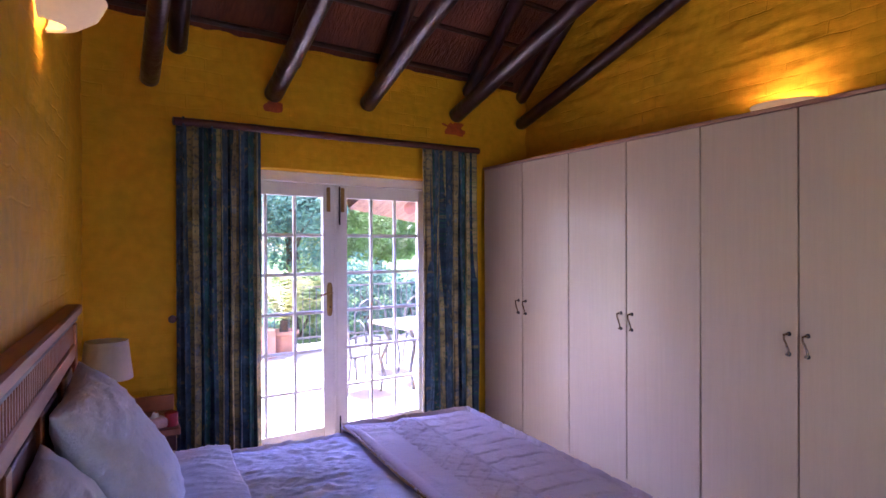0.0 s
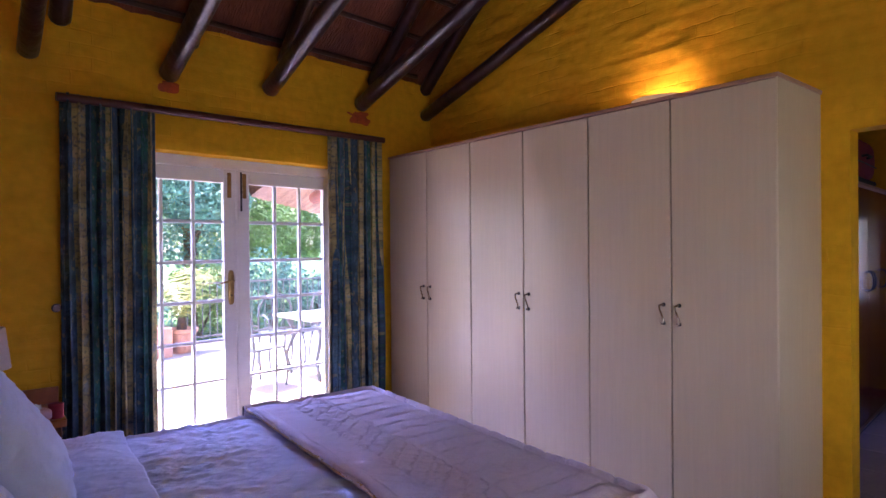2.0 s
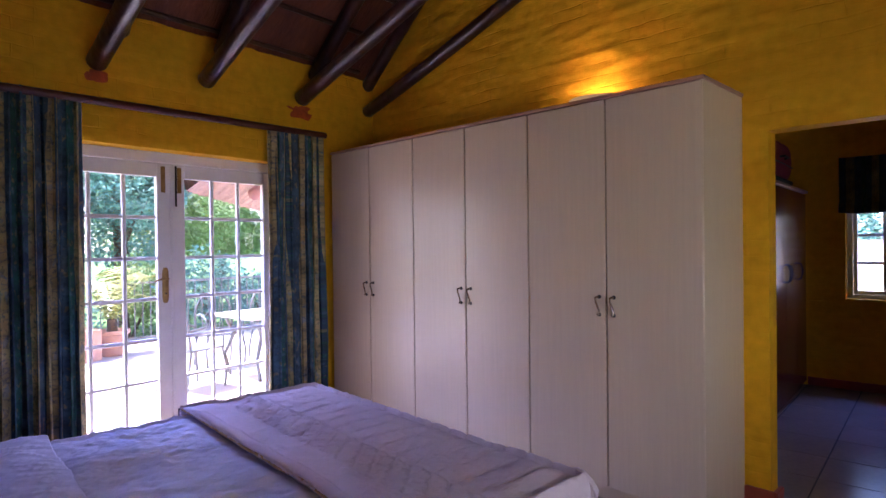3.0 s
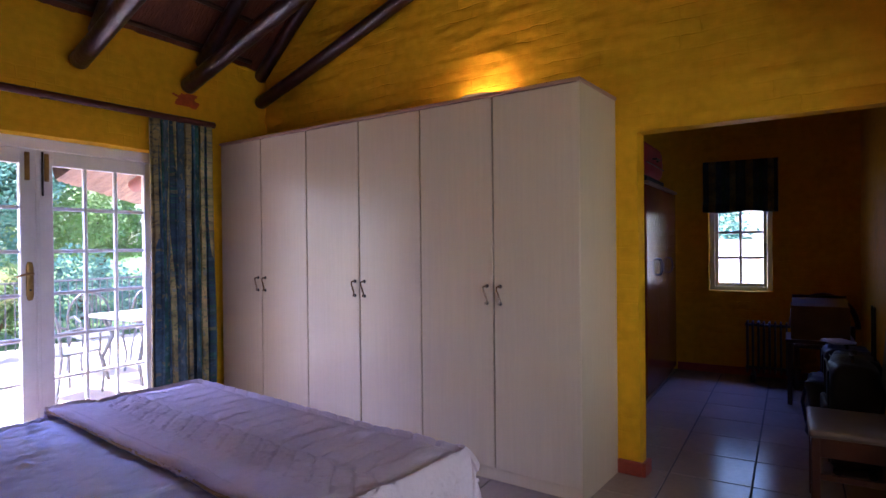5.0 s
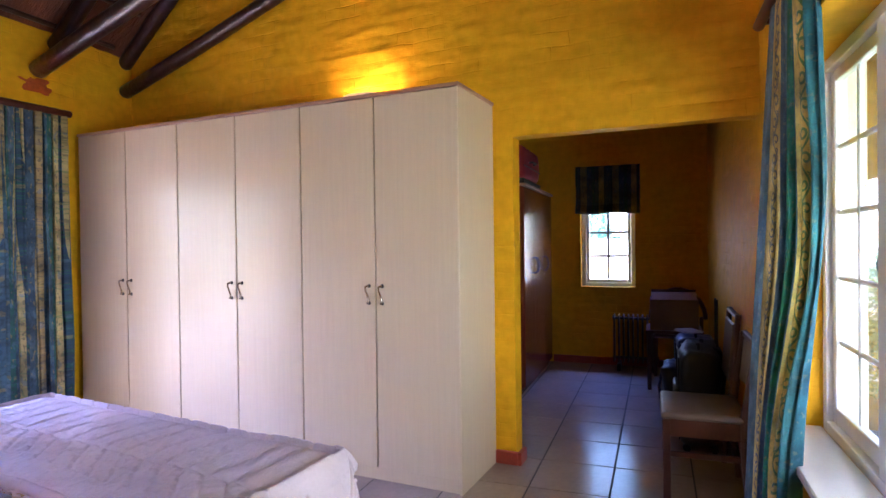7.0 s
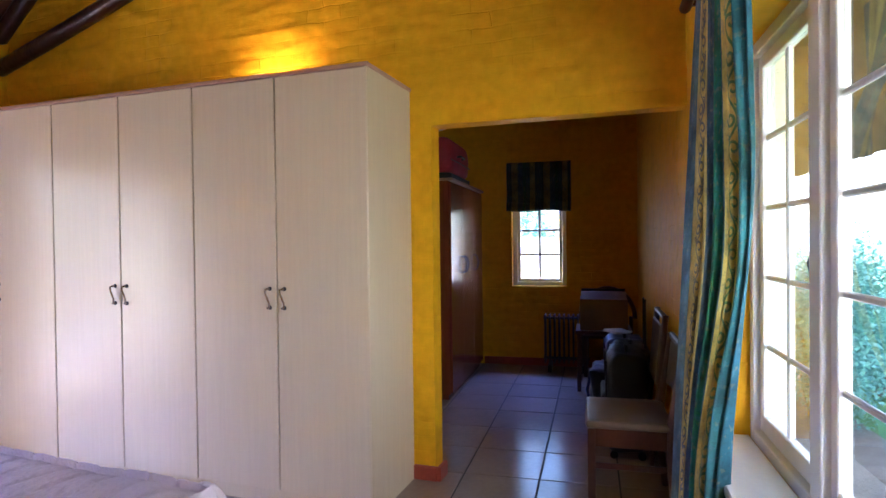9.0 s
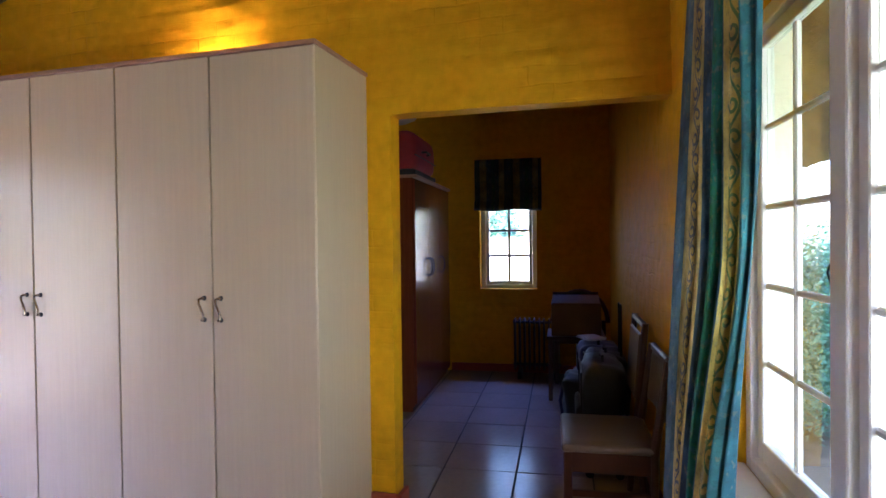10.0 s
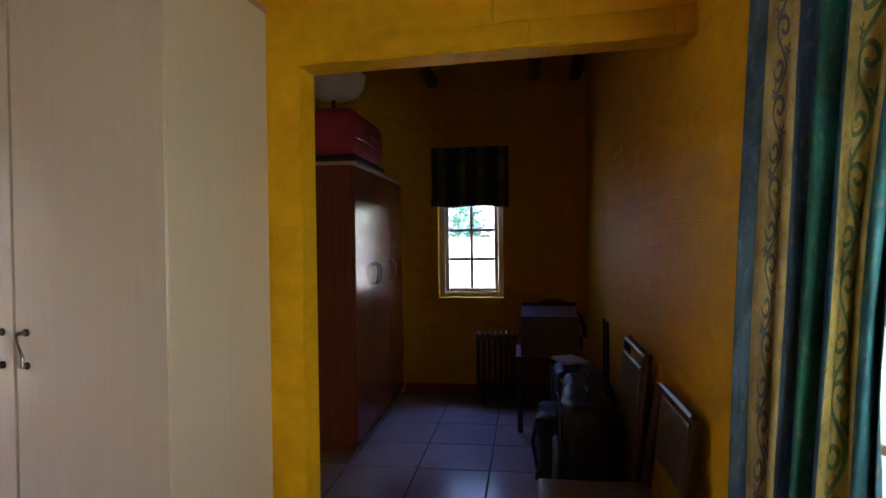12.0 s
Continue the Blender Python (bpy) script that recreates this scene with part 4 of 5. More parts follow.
def pillow(name, m, w, h, t, seed, label):
    bm = bmesh.new()
    n = 56
    for side in (1, -1):
        g = []
        for i in range(n + 1):
            row = []
            for j in range(n + 1):
                a, b = 2 * i / n - 1, 2 * j / n - 1
                f = max(0.0, (1 - abs(a) ** 2.6)) ** 0.55 * max(0.0, (1 - abs(b) ** 2.6)) ** 0.55
                cx, cy = a * w / 2 * (1 - 0.07 * (1 - abs(b)) ** 1 * abs(a)), b * h / 2 * (1 - 0.08 * (1 - abs(a)) * abs(b))
                z = side * (t / 2 * f + 0.012 * f * noise.noise((a * 4 + seed, b * 2.5, side)) + 0.006 * f * noise.noise((a * 11, b * 7, seed)) + 0.012 * f ** 0.5 * max(0.0, 1 - 2.8 * abs(noise.noise((a * 2.2 + b, b * 4.5 - a * 1.5, seed + 3)))) + 0.003 * max(0.0, 1 - 3 * abs(noise.noise((a * 4 - 2 * b, b * 7, seed + 6)))) * f)
                row.append(bm.verts.new((cx, cy, z)))
            g.append(row)
        for i in range(n):
            for j in range(n):
                bm.faces.new((g[i][j], g[i + 1][j], g[i + 1][j + 1], g[i][j + 1]))
    bmesh.ops.remove_doubles(bm, verts=bm.verts, dist=0.0005)
    ob = finish(name, bm, SHEET, smooth=True)
    ob.matrix_world = m
    return tagged(ob, label, "pillow", "pillows on the bed")


def bed():
    e = thing("bed", BED, "double bed with a carved reddish wood headboard against the yellow wall", "bed")
    part("mattress", box((0.08, 0, 0.28), (BL, BW, BT - 0.01), 0.04, segs=3), SHEET, e, "white mattress")
    part("base", box((0.08, 0.02, 0.06), (BL - 0.02, BW - 0.02, 0.28), 0.01), SEATCLOTH, e, "fabric covered bed base")
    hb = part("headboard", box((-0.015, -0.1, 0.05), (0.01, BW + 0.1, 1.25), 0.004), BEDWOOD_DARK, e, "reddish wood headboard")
    part("cap", box((-0.016, -0.14, 1.285), (0.052, BW + 0.14, 1.33), 0.008), BEDWOOD, hb)
    part("moulding", box((-0.016, -0.12, 1.25), (0.036, BW + 0.12, 1.285), 0.012), BEDWOOD_DARK, hb)
    part("rail", box((0.008, -0.1, 1.10), (0.034, BW + 0.1, 1.165), 0.005), BEDWOOD, hb)
    part("rail", box((0.008, -0.1, 0.50), (0.03, BW + 0.1, 0.56), 0.004), BEDWOOD, hb)
    n = 58
    for k in range(n):
        y = -0.06 + (BW + 0.12) * (k + 0.5) / n
        part("spindle", box((0.008, y - 0.009, 1.165), (0.026, y + 0.009, 1.25)), BEDWOOD, hb)
    for k in range(5):
        y = -0.1 + (BW + 0.2 - 0.07) * k / 4
        part("stile", box((0.008, y, 0.3), (0.036, y + 0.07, 1.25 if k in (0, 4) else 1.10), 0.004), BEDWOOD, hb)
    for k in range(4):
        y0, y1 = -0.03 + 0.4975 * k + 0.03, -0.03 + 0.4975 * (k + 1) - 0.03
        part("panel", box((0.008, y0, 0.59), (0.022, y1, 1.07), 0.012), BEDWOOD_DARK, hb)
    return e


bed()
duvet = thing("duvet", BED, "rumpled white cotton duvet spread over the bed", "duvet")
part("cover", bed_sheet(0.46, BL - 0.03, 0.0, BW, BT, 0.30, 0.012, 3.0, nx=190, ny=260), SHEET, duvet, smooth=True, angle=180)


def turnback(x0, x1, lift):
    """The duvet's top end, turned back over itself and sagging at its sides."""
    def fn(a, b):
        y = -0.02 + (BW + 0.04) * b
        x = x0 + (x1 - x0) * a
        side = max(0.0, abs(b - 0.5) * 2 - 0.9) * 10
        z = BT + 0.022 + lift * math.sin(math.pi * (0.12 + 0.76 * a)) ** 0.5 + 0.010 * noise.noise((x * 7, y * 4, 2.0)) + 0.7 * wrinkles(x, y, 6.0) - 0.05 * side ** 2
        return (x + 0.025 * noise.noise((y * 2.3, 0, 4.0)), y, z)
    return sheet(fn, 40, 160, 0.006)


part("turned_back_edge", turnback(0.42, 0.66, 0.035), SHEET, duvet, smooth=True, angle=180)
part("piping", tube([(0.417 + 0.025 * noise.noise((y * 2.3, 0, 4.0)), y, BT + 0.036 + 0.008 * noise.noise((1, y * 5, 2.0))) for y in [BW * k / 40 for k in range(41)]], 0.005, 6), PIPING, duvet, smooth=True)


def stitched(x, y):
    """Puffed channels at the foot and a lattice further up."""
    if x > 1.62:
        c = abs(math.sin(math.pi * (y + 0.02 * noise.noise((x * 3, y, 1))) / 0.115))
    else:
        p, q = (x + y) / 0.105, (x - y) / 0.105
        c = min(abs(math.sin(math.pi * p)), abs(math.sin(math.pi * q)))
    if abs(x - 1.62) < 0.02:
        c *= abs(x - 1.62) / 0.02
    crease = 1 - 2.6 * abs(noise.noise((x * 9 + 2 * noise.noise((x * 3, y * 3, 7)), y * 13, 12)))
    if 1.27 < x < 1.43:
        return 0.020 - 0.010 * ((x - 1.27) / 0.18) ** 3 + 0.005 * crease
    return 0.013 * min(1.0, c * 2.6) ** 0.5 + (0.002 * crease if x > 1.62 else 0.55 * wrinkles(x, y, 21.0))


quilt = thing("quilt", BED, "cream stitched quilt folded across the foot of the bed", "quilt")
part("cover", bed_sheet(1.24, BL + 0.0, -0.02, BW + 0.02, BT + 0.02, 0.24, 0.010, 8.0, extra=0.012, nx=160, ny=300, relief=stitched), QUILT, quilt, smooth=True, angle=180)


def rolled_edge():
    pts, rad = [], []
    for k in range(61):
        y = -0.03 + (BW + 0.06) * k / 60
        pts.append((1.27 + 0.02 * noise.noise((y * 4, 1, 0)), y, BT + 0.045 + 0.008 * noise.noise((y * 6, 2, 0)) - 0.02 * (abs(y - BW / 2) / (BW / 2)) ** 8))
        rad.append(0.026 + 0.005 * noise.noise((y * 9, 3, 0)))
    return tube(pts, rad, 10, squash=0.7)


def corner_flare():
    def fn(a, b):
        ang = -1.25 + 1.7 * a
        r = 0.02 + 0.075 * b
        w = 0.007 * math.sin(a * 26) * b
        return (BL - 0.01 + math.cos(ang) * r + w * 0.5, 0.02 + math.sin(ang) * r * 0.9, BT + 0.04 - 0.08 * b * b + w)
    return sheet(fn, 60, 12, 0.006)


part("gathered_corner", corner_flare(), QUILT, quilt, smooth=True, angle=180)
part("folded_edge", rolled_edge(), QUILT, quilt, smooth=True, angle=180)
part("piping", tube([(1.243 + 0.02 * noise.noise((y * 4, 1, 0)), y, BT + 0.035) for y in [BW * k / 60 for k in range(61)]], 0.006, 6), PIPING, quilt, "ochre piping", smooth=True)
pillow("pillow", BED @ pose(0.235, 1.33, 0.815) @ pose(0, 0, 0, 0, 58, 0) @ pose(0, 0, 0, 0, 0, 90), 0.92, 0.68, 0.22, 1.0, "plump white cotton pillow leaning against the headboard")
pillow("pillow", BED @ pose(0.185, 0.48, 0.78) @ pose(0, 0, 0, 0, 59, 0) @ pose(0, 0, 0, 0, 0, 90), 0.78, 0.58, 0.18, 5.0, "plump white cotton pillow leaning beside its twin on the bed")

# bedside table and lamp
stand = thing("bedside_table", pose(0.11, 3.25, -0.09, 0, 0, -1), "small reddish wood bedside table beside the bed", "bedside table")
part("top", box((-0.27, -0.22, 0.66), (0.27, 0.22, 0.70), 0.006), BEDWOOD, stand)
part("body", box((-0.25, -0.20, 0.07), (0.25, 0.20, 0.66), 0.004), BEDWOOD_DARK, stand)
part("back_board", box((-0.27, 0.198, 0.70), (0.27, 0.22, 0.79), 0.004), BEDWOOD, stand)
lamp = thing("table_lamp", pose(0.03, 3.20, 0.63), "unlit table lamp with a pale linen shade on the bedside table", "table lamp")
part("shade", lathe([(0.128, 0.25), (0.104, 0.455), (0.101, 0.455), (0.125, 0.25)], 32), LAMPSHADE, lamp, smooth=True)
part("stem", lathe([(0.0, 0.0), (0.065, 0.0), (0.06, 0.02), (0.018, 0.05), (0.03, 0.1), (0.012, 0.16), (0.01, 0.31), (0.0, 0.31)], 20), BEDWOOD_DARK, lamp, smooth=True)


tissues = thing("tissue_packet", pose(0.24, 3.075, 0.612, 0, 0, 20), "pale pink tissue packet on the bedside table", "tissue packet")
part("packet", soft_box((-0.07, -0.045, 0), (0.07, 0.045, 0.055), 0.018, 5.0, 0.004), PINK, tissues, smooth=True)
part("tissue", sheet(lambda a, b: (-0.02 + 0.05 * a + 0.01 * b, -0.02 + 0.04 * a * b, 0.052 + 0.03 * b + 0.008 * math.sin(a * 6)), 8, 6, 0.001), PAPER, tissues, smooth=True)
tin = thing("red_tin", pose(0.335, 3.09, 0.612), "small red tin on the bedside table beside the tissues", "tin")
part("can", lathe([(0.0, 0.0), (0.034, 0.0), (0.035, 0.07), (0.031, 0.073), (0.0, 0.073)], 20), RED, tin, smooth=True)
for z in (0.24, 0.46):
    part("drawer", box((-0.24, -0.214, z - 0.09), (0.24, -0.20, z + 0.10), 0.004), BEDWOOD, stand)
    part("knob", lathe([(0.0, -0.012), (0.012, -0.01), (0.014, 0.0), (0.0, 0.004)], 14, at=(0, 0, 0)), BRASS, stand).matrix_basis = pose(0, -0.222, z, 90, 0, 0)


# ---- wall lamps ----
def sconce(m, label, bulb):
    e = thing("wall_lamp", m, label, "wall lamp", "wall lamps")
    prof = [(0.075, -0.105), (0.12, -0.09), (0.175, -0.05), (0.20, 0.0), (0.193, 0.0), (0.165, -0.045), (0.11, -0.08), (0.075, -0.095)]
    part("bowl", lathe(prof, 28, arc=0.5, close=False), BOWL, e, smooth=True)
    part("bulb", lathe([(0.0, -0.03), (0.02, -0.02), (0.028, 0.0), (0.02, 0.02), (0.0, 0.03)], 14, at=(0, 0.115, -0.025)), bulb, e, smooth=True)
    return e


sconce(pose(3.475, 1.50, 2.405, 0, 0, 90), "half-bowl plaster wall lamp, lit, above the wardrobe", BULB)
sconce(HEADWALL @ pose(0.01, 3.02, 2.46, 0, 0, -90), "half-bowl plaster wall lamp, lit, above the bed", BULB_DIM)

# ---- dressing room ----
cup = thing("brown_wardrobe", HOUSE @ pose(1.80, 1.65, 0), "reddish brown veneered three-door wardrobe with dark curved handles", "wardrobe")
part("body", box((0, 0.02, 0.05), (1.46, 0.60, 1.915), 0.003), BROWNWOOD, cup)
part("plinth", box((0.02, 0.04, 0), (1.44, 0.58, 0.05)), BROWNWOOD, cup)
part("top", box((-0.008, -0.02, 1.915), (1.47, 0.60, 1.94), 0.003), CREAM_EDGE, cup)
for k in range(3):
    d = part("door", box((0.003 + k * 0.487, 0.0, 0.07), (0.483 + k * 0.487, 0.018, 1.905), 0.002), BROWNWOOD, cup)
    hx = 0.44 if k == 0 else 0.53 if k == 1 else 1.02
    part("handle", tube([(hx, 0.0, 1.25), (hx, -0.026, 1.235), (hx + 0.005, -0.037, 1.20), (hx + 0.006, -0.039, 1.17), (hx + 0.005, -0.037, 1.14), (hx, -0.026, 1.105), (hx, 0.0, 1.09)], 0.0065, 8), DARKMETAL, d, "dark curved handle", smooth=True)


def red_suitcase():
    e = thing("suitcase", HOUSE @ pose(1.86, 1.665, 1.942), "red soft suitcase with black base on the brown wardrobe", "suitcase")
    part("shell", soft_box((0, 0, 0.05), (0.82, 0.50, 0.38), 0.07, 2.0, 0.010), RED, e, smooth=True)
    part("base", soft_box((0.0, -0.005, 0.0), (0.82, 0.505, 0.055), 0.02, 3.0, 0.003), BLACK, e, "black base")
    part("zip", tube([(0.01, -0.004, 0.17), (0.36, -0.008, 0.172), (0.81, -0.004, 0.17)], 0.005, 6), BLACK, e)
    part("grip", tube([(0.26, -0.004, 0.22), (0.28, -0.035, 0.225), (0.44, -0.035, 0.225), (0.46, -0.004, 0.22)], 0.010, 8), BLACK, e, smooth=True)
    return e


red_suitcase()


def stored_lampshade():
    """A pale bowl-shaped shade on its stem, stored high on the luggage."""
    e = thing("lampshade", HOUSE @ pose(2.15, 1.90, 2.305), "pale round shade on a slim dark stem above the red suitcase", "lampshade")
    part("bowl", lathe([(0.0, 0.12), (0.10, 0.125), (0.18, 0.16), (0.22, 0.22), (0.235, 0.29), (0.225, 0.29), (0.20, 0.22), (0.15, 0.17), (0.0, 0.135)], 28), LAMPSHADE, e, smooth=True)
    part("stem", lathe([(0.0, 0.0), (0.07, 0.0), (0.065, 0.015), (0.018, 0.03), (0.015, 0.12), (0.0, 0.12)], 16), CHAIRWOOD, e, smooth=True)
    return e


stored_lampshade()


def dining_chair(label, m):
    """A padded chair; local x along its back, facing +y."""
    e = thing("dining_chair", m, label, "chair", "dining chairs")
    W = 0.50
    bm = bmesh.new()
    seat = soft_box((-W / 2, 0.04, 0.44), (W / 2, 0.46, 0.477), 0.017, 4.0, 0.004)
    part("seat", seat, SEATCLOTH, e, "brown upholstered seat", smooth=True)
    bm = bmesh.new()
    for lo, hi in (((-W / 2 + 0.03, 0.425, 0.35), (W / 2 - 0.03, 0.445, 0.441)), ((-W / 2 + 0.03, 0.06, 0.35), (W / 2 - 0.03, 0.08, 0.441)), ((-W / 2 + 0.01, 0.06, 0.35), (-W / 2 + 0.03, 0.44, 0.441)), ((W / 2 - 0.03, 0.06, 0.35), (W / 2 - 0.01, 0.44, 0.441))):
        box(lo, hi, 0.003, bm)
    part("seat_frame", bm, CHAIRWOOD, e)
    for x in (-W / 2 + 0.02, W / 2 - 0.02):
        part("leg", box((x - 0.019, 0.41, 0.0), (x + 0.019, 0.448, 0.441), 0.004), CHAIRWOOD, e)
        part("leg", tube([(x, 0.03, 0.0), (x, 0.055, 0.25), (x, 0.055, 0.45), (x, 0.03, 0.62), (x, -0.005, 0.86)], [0.019, 0.02, 0.022, 0.02, 0.017], 8), CHAIRWOOD, e, smooth=True)
        part("stretcher", box((x - 0.01, 0.06, 0.24), (x + 0.01, 0.42, 0.27), 0.003), CHAIRWOOD, e)
    part("stretcher", box((-W / 2 + 0.039, 0.419, 0.27), (W / 2 - 0.039, 0.439, 0.31), 0.003), CHAIRWOOD, e)
    back = soft_box((-W / 2 + 0.04, -0.016, 0.0), (W / 2 - 0.04, 0.016, 0.25), 0.014, 6.0, 0.003)
    for v in back.verts:
        v.co.y += 0.018 - (v.co.z) * 0.10
        v.co.z += 0.58
        v.co.y -= 0.02 * (1 - (v.co.x / 0.25) ** 2)
    part("backrest", back, SEATCLOTH, e, "brown upholstered backrest", smooth=True)
    part("top_rail", box((-W / 2 + 0.04, -0.022, 0.832), (W / 2 - 0.04, 0.006, 0.872), 0.008), CHAIRWOOD, e)
    return e


dining_chair("dark wood dining chair with beige padded seat, against the yellow wall", HOUSE @ pose(0.12, 0.045, 0))
def folded_chair():
    e = thing("folding_chair", HOUSE @ pose(0.80, 0.03, 0), "dark folded chair with a beige panel, leaning on the wall", "chair", "folded chairs")
    for x in (-0.23, 0.23):
        part("post", tube([(x, 0.10, 0.0), (x, 0.05, 0.5), (x, 0.012, 0.93)], 0.019, 8), CHAIRWOOD, e, smooth=True)
    part("top_rail", tube([(-0.23, 0.014, 0.915), (0.23, 0.014, 0.915)], 0.017, 8), DARKMETAL, e, smooth=True)
    panel = box((-0.21, 0.0, 0.50), (0.21, 0.018, 0.87), 0.008)
    for v in panel.verts:
        v.co.y += 0.02 + (0.93 - v.co.z) * 0.08
    part("panel", panel, SEATCLOTH, e)
    return e


folded_chair()


def suitcase(label, m, w, d, h, mat, handle=0.0):
    e = thing("trolley_case", m, label, "suitcase", "luggage")
    part("shell", soft_box((0, 0, 0.04), (w, d, h), 0.06, w * 9, 0.020), mat, e, smooth=True)
    part("zip", tube([(0.03, d + 0.004, 0.08), (0.03, d + 0.006, h - 0.04), (w / 2, d + 0.006, h - 0.02), (w - 0.03, d + 0.006, h - 0.04), (w - 0.03, d + 0.004, 0.08)], 0.005, 6), DARKMETAL, e)
    part("pocket", soft_box((0.05, d - 0.005, 0.10), (w - 0.05, d + 0.035, h * 0.62), 0.025, 3.0, 0.005), mat, e, smooth=True)
    part("grip", tube([(w / 2 - 0.08, d / 2, h - 0.005), (w / 2 - 0.07, d / 2, h + 0.03), (w / 2 + 0.07, d / 2, h + 0.03), (w / 2 + 0.08, d / 2, h - 0.005)], 0.010, 8), BLACK, e, smooth=True)
    for x in (0.05, w - 0.05):
        part("wheel", tube([(x - 0.012, 0.04, 0.025), (x + 0.012, 0.04, 0.025)], 0.025, 14), BLACK, e)
        part("wheel", tube([(x - 0.012, d - 0.04, 0.025), (x + 0.012, d - 0.04, 0.025)], 0.025, 14), BLACK, e)
    if handle:
        part("pull_handle", tube([(w / 2 - 0.07, 0.03, h - 0.02), (w / 2 - 0.07, 0.03, h + handle), (w / 2 + 0.07, 0.03, h + handle), (w / 2 + 0.07, 0.03, h - 0.02)], 0.008, 8), DARKMETAL, e, "telescopic dark metal handle")
    return e


suitcase("black soft trolley suitcase with raised handle, beside the chairs", HOUSE @ pose(1.28, 0.06, 0), 0.42, 0.27, 0.60, BLACK, 0.34)
suitcase("navy trolley suitcase with papers on it", HOUSE @ pose(1.74, 0.06, 0), 0.40, 0.31, 0.58, BLUEBLACK)
suitcase("large black upright suitcase, close to the padded chair", HOUSE @ pose(0.66, 0.13, 0), 0.50, 0.25, 0.66, BLACK)
bag = thing("backpack", HOUSE @ pose(1.34, 0.31, 0), "black crumpled backpack on the floor against the suitcases", "backpack")
part("sack", soft_box((0, 0, 0.0), (0.34, 0.17, 0.44), 0.06, 8.0, 0.035), BLACK, bag, smooth=True)
part("strap", tube([(0.10, 0.17, 0.38), (0.09, 0.20, 0.25), (0.10, 0.17, 0.08)], 0.012, 6), BLUEBLACK, bag, smooth=True)
papers = thing("paper_bundle", HOUSE @ pose(1.84, 0.16, 0.622, 0, 0, 25), "loose bundle of white papers on the navy suitcase", "papers")
for k in range(3):
    part("sheet", box((0.01 * k, -0.01 * k, 0.004 * k), (0.21 + 0.01 * k, 0.15 - 0.01 * k, 0.004 * k + 0.003)), PAPER, papers)


def small_table():
    e = thing("side_table", HOUSE @ pose(2.32, 0.12, 0), "small dark side table under a cardboard box", "side table")
    part("top", box((0, 0, 0.53), (0.48, 0.50, 0.56), 0.004), CHAIRWOOD, e)
    for x in (0.03, 0.45):
        for y in (0.03, 0.47):
            part("leg", box((x - 0.018, y - 0.018, 0), (x + 0.018, y + 0.018, 0.53), 0.003), CHAIRWOOD, e)
    return e


small_table()


def carton():
    e = thing("cardboard_box", HOUSE @ pose(2.36, 0.16, 0.562), "open brown cardboard box with a white label on the side table", "cardboard box")
    bm = bmesh.new()
    for lo, hi in (((0, 0, 0), (0.40, 0.42, 0.004)), ((0, 0, 0.004), (0.40, 0.004, 0.28)), ((0, 0.416, 0.004), (0.40, 0.42, 0.28)), ((0, 0.004, 0.004), (0.004, 0.416, 0.28)), ((0.396, 0.004, 0.004), (0.40, 0.416, 0.28))):
        box(lo, hi, 0, bm)
    part("carton", bm, CARD, e)
    flap = box((0, 0, 0), (0.19, 0.40, 0.004))
    f = part("flap", flap, CARD, e)
    f.matrix_basis = pose(0, 0.01, 0.28, 0, -18, 0)
    g = part("flap", box((-0.19, 0, 0), (0, 0.40, 0.004)), CARD, e)
    g.matrix_basis = pose(0.40, 0.01, 0.28, 0, 25, 0)
    part("label", box((0.06, 0.420, 0.08), (0.20, 0.4225, 0.24)), PAPER, e, "white label")
    return e


carton()


def round_back_chair():
    e = thing("armchair", HOUSE @ pose(2.98, 0.32, 0), "dark wood chair with a rounded back behind the cardboard box", "chair")
    arc = [(0.26 * math.cos(t), -0.02, 0.60 + 0.30 * math.sin(t)) for t in [math.pi * k / 18 for k in range(19)]]
    back = part("back_frame", tube(arc, 0.022, 8), CHAIRWOOD, e, smooth=True)
    part("seat", box((-0.24, -0.22, 0.42), (0.24, 0.24, 0.46), 0.015), CHAIRWOOD, e)
    for x in (-0.22, 0.22):
        part("leg", box((x - 0.018, -0.04, 0), (x + 0.018, 0.0, 0.62), 0.003), CHAIRWOOD, e)
        part("leg", box((x - 0.018, 0.20, 0), (x + 0.018, 0.236, 0.42), 0.003), CHAIRWOOD, e)
    for x in (-0.10, 0.0, 0.10):
        part("slat", box((x - 0.012, -0.03, 0.46), (x + 0.012, -0.015, 0.86), 0.002), CHAIRWOOD, e)
    e.matrix_world = HOUSE @ pose(2.98, 0.32, 0, 0, 0, -90)
    return e


round_back_chair()
umbrella = thing("umbrella", HOUSE @ pose(3.34, 1.70, 0, 0, 3, 0), "closed black umbrella leaning in the corner by the brown wardrobe", "umbrella")
part("canopy", tube([(0, 0, 0.12), (0, 0, 0.4), (0, 0, 0.72), (0, 0, 0.78)], [0.012, 0.035, 0.028, 0.01], 10), BLACK, umbrella, smooth=True)
part("shaft", tube([(0, 0, 0.01), (0, 0, 0.95)], 0.006, 6), DARKMETAL, umbrella)
part("handle", tube([(0, 0, 0.80), (0, 0, 0.92), (0.0, 0.03, 0.95), (0.0, 0.06, 0.92)], 0.010, 8), CHAIRWOOD, umbrella, smooth=True)


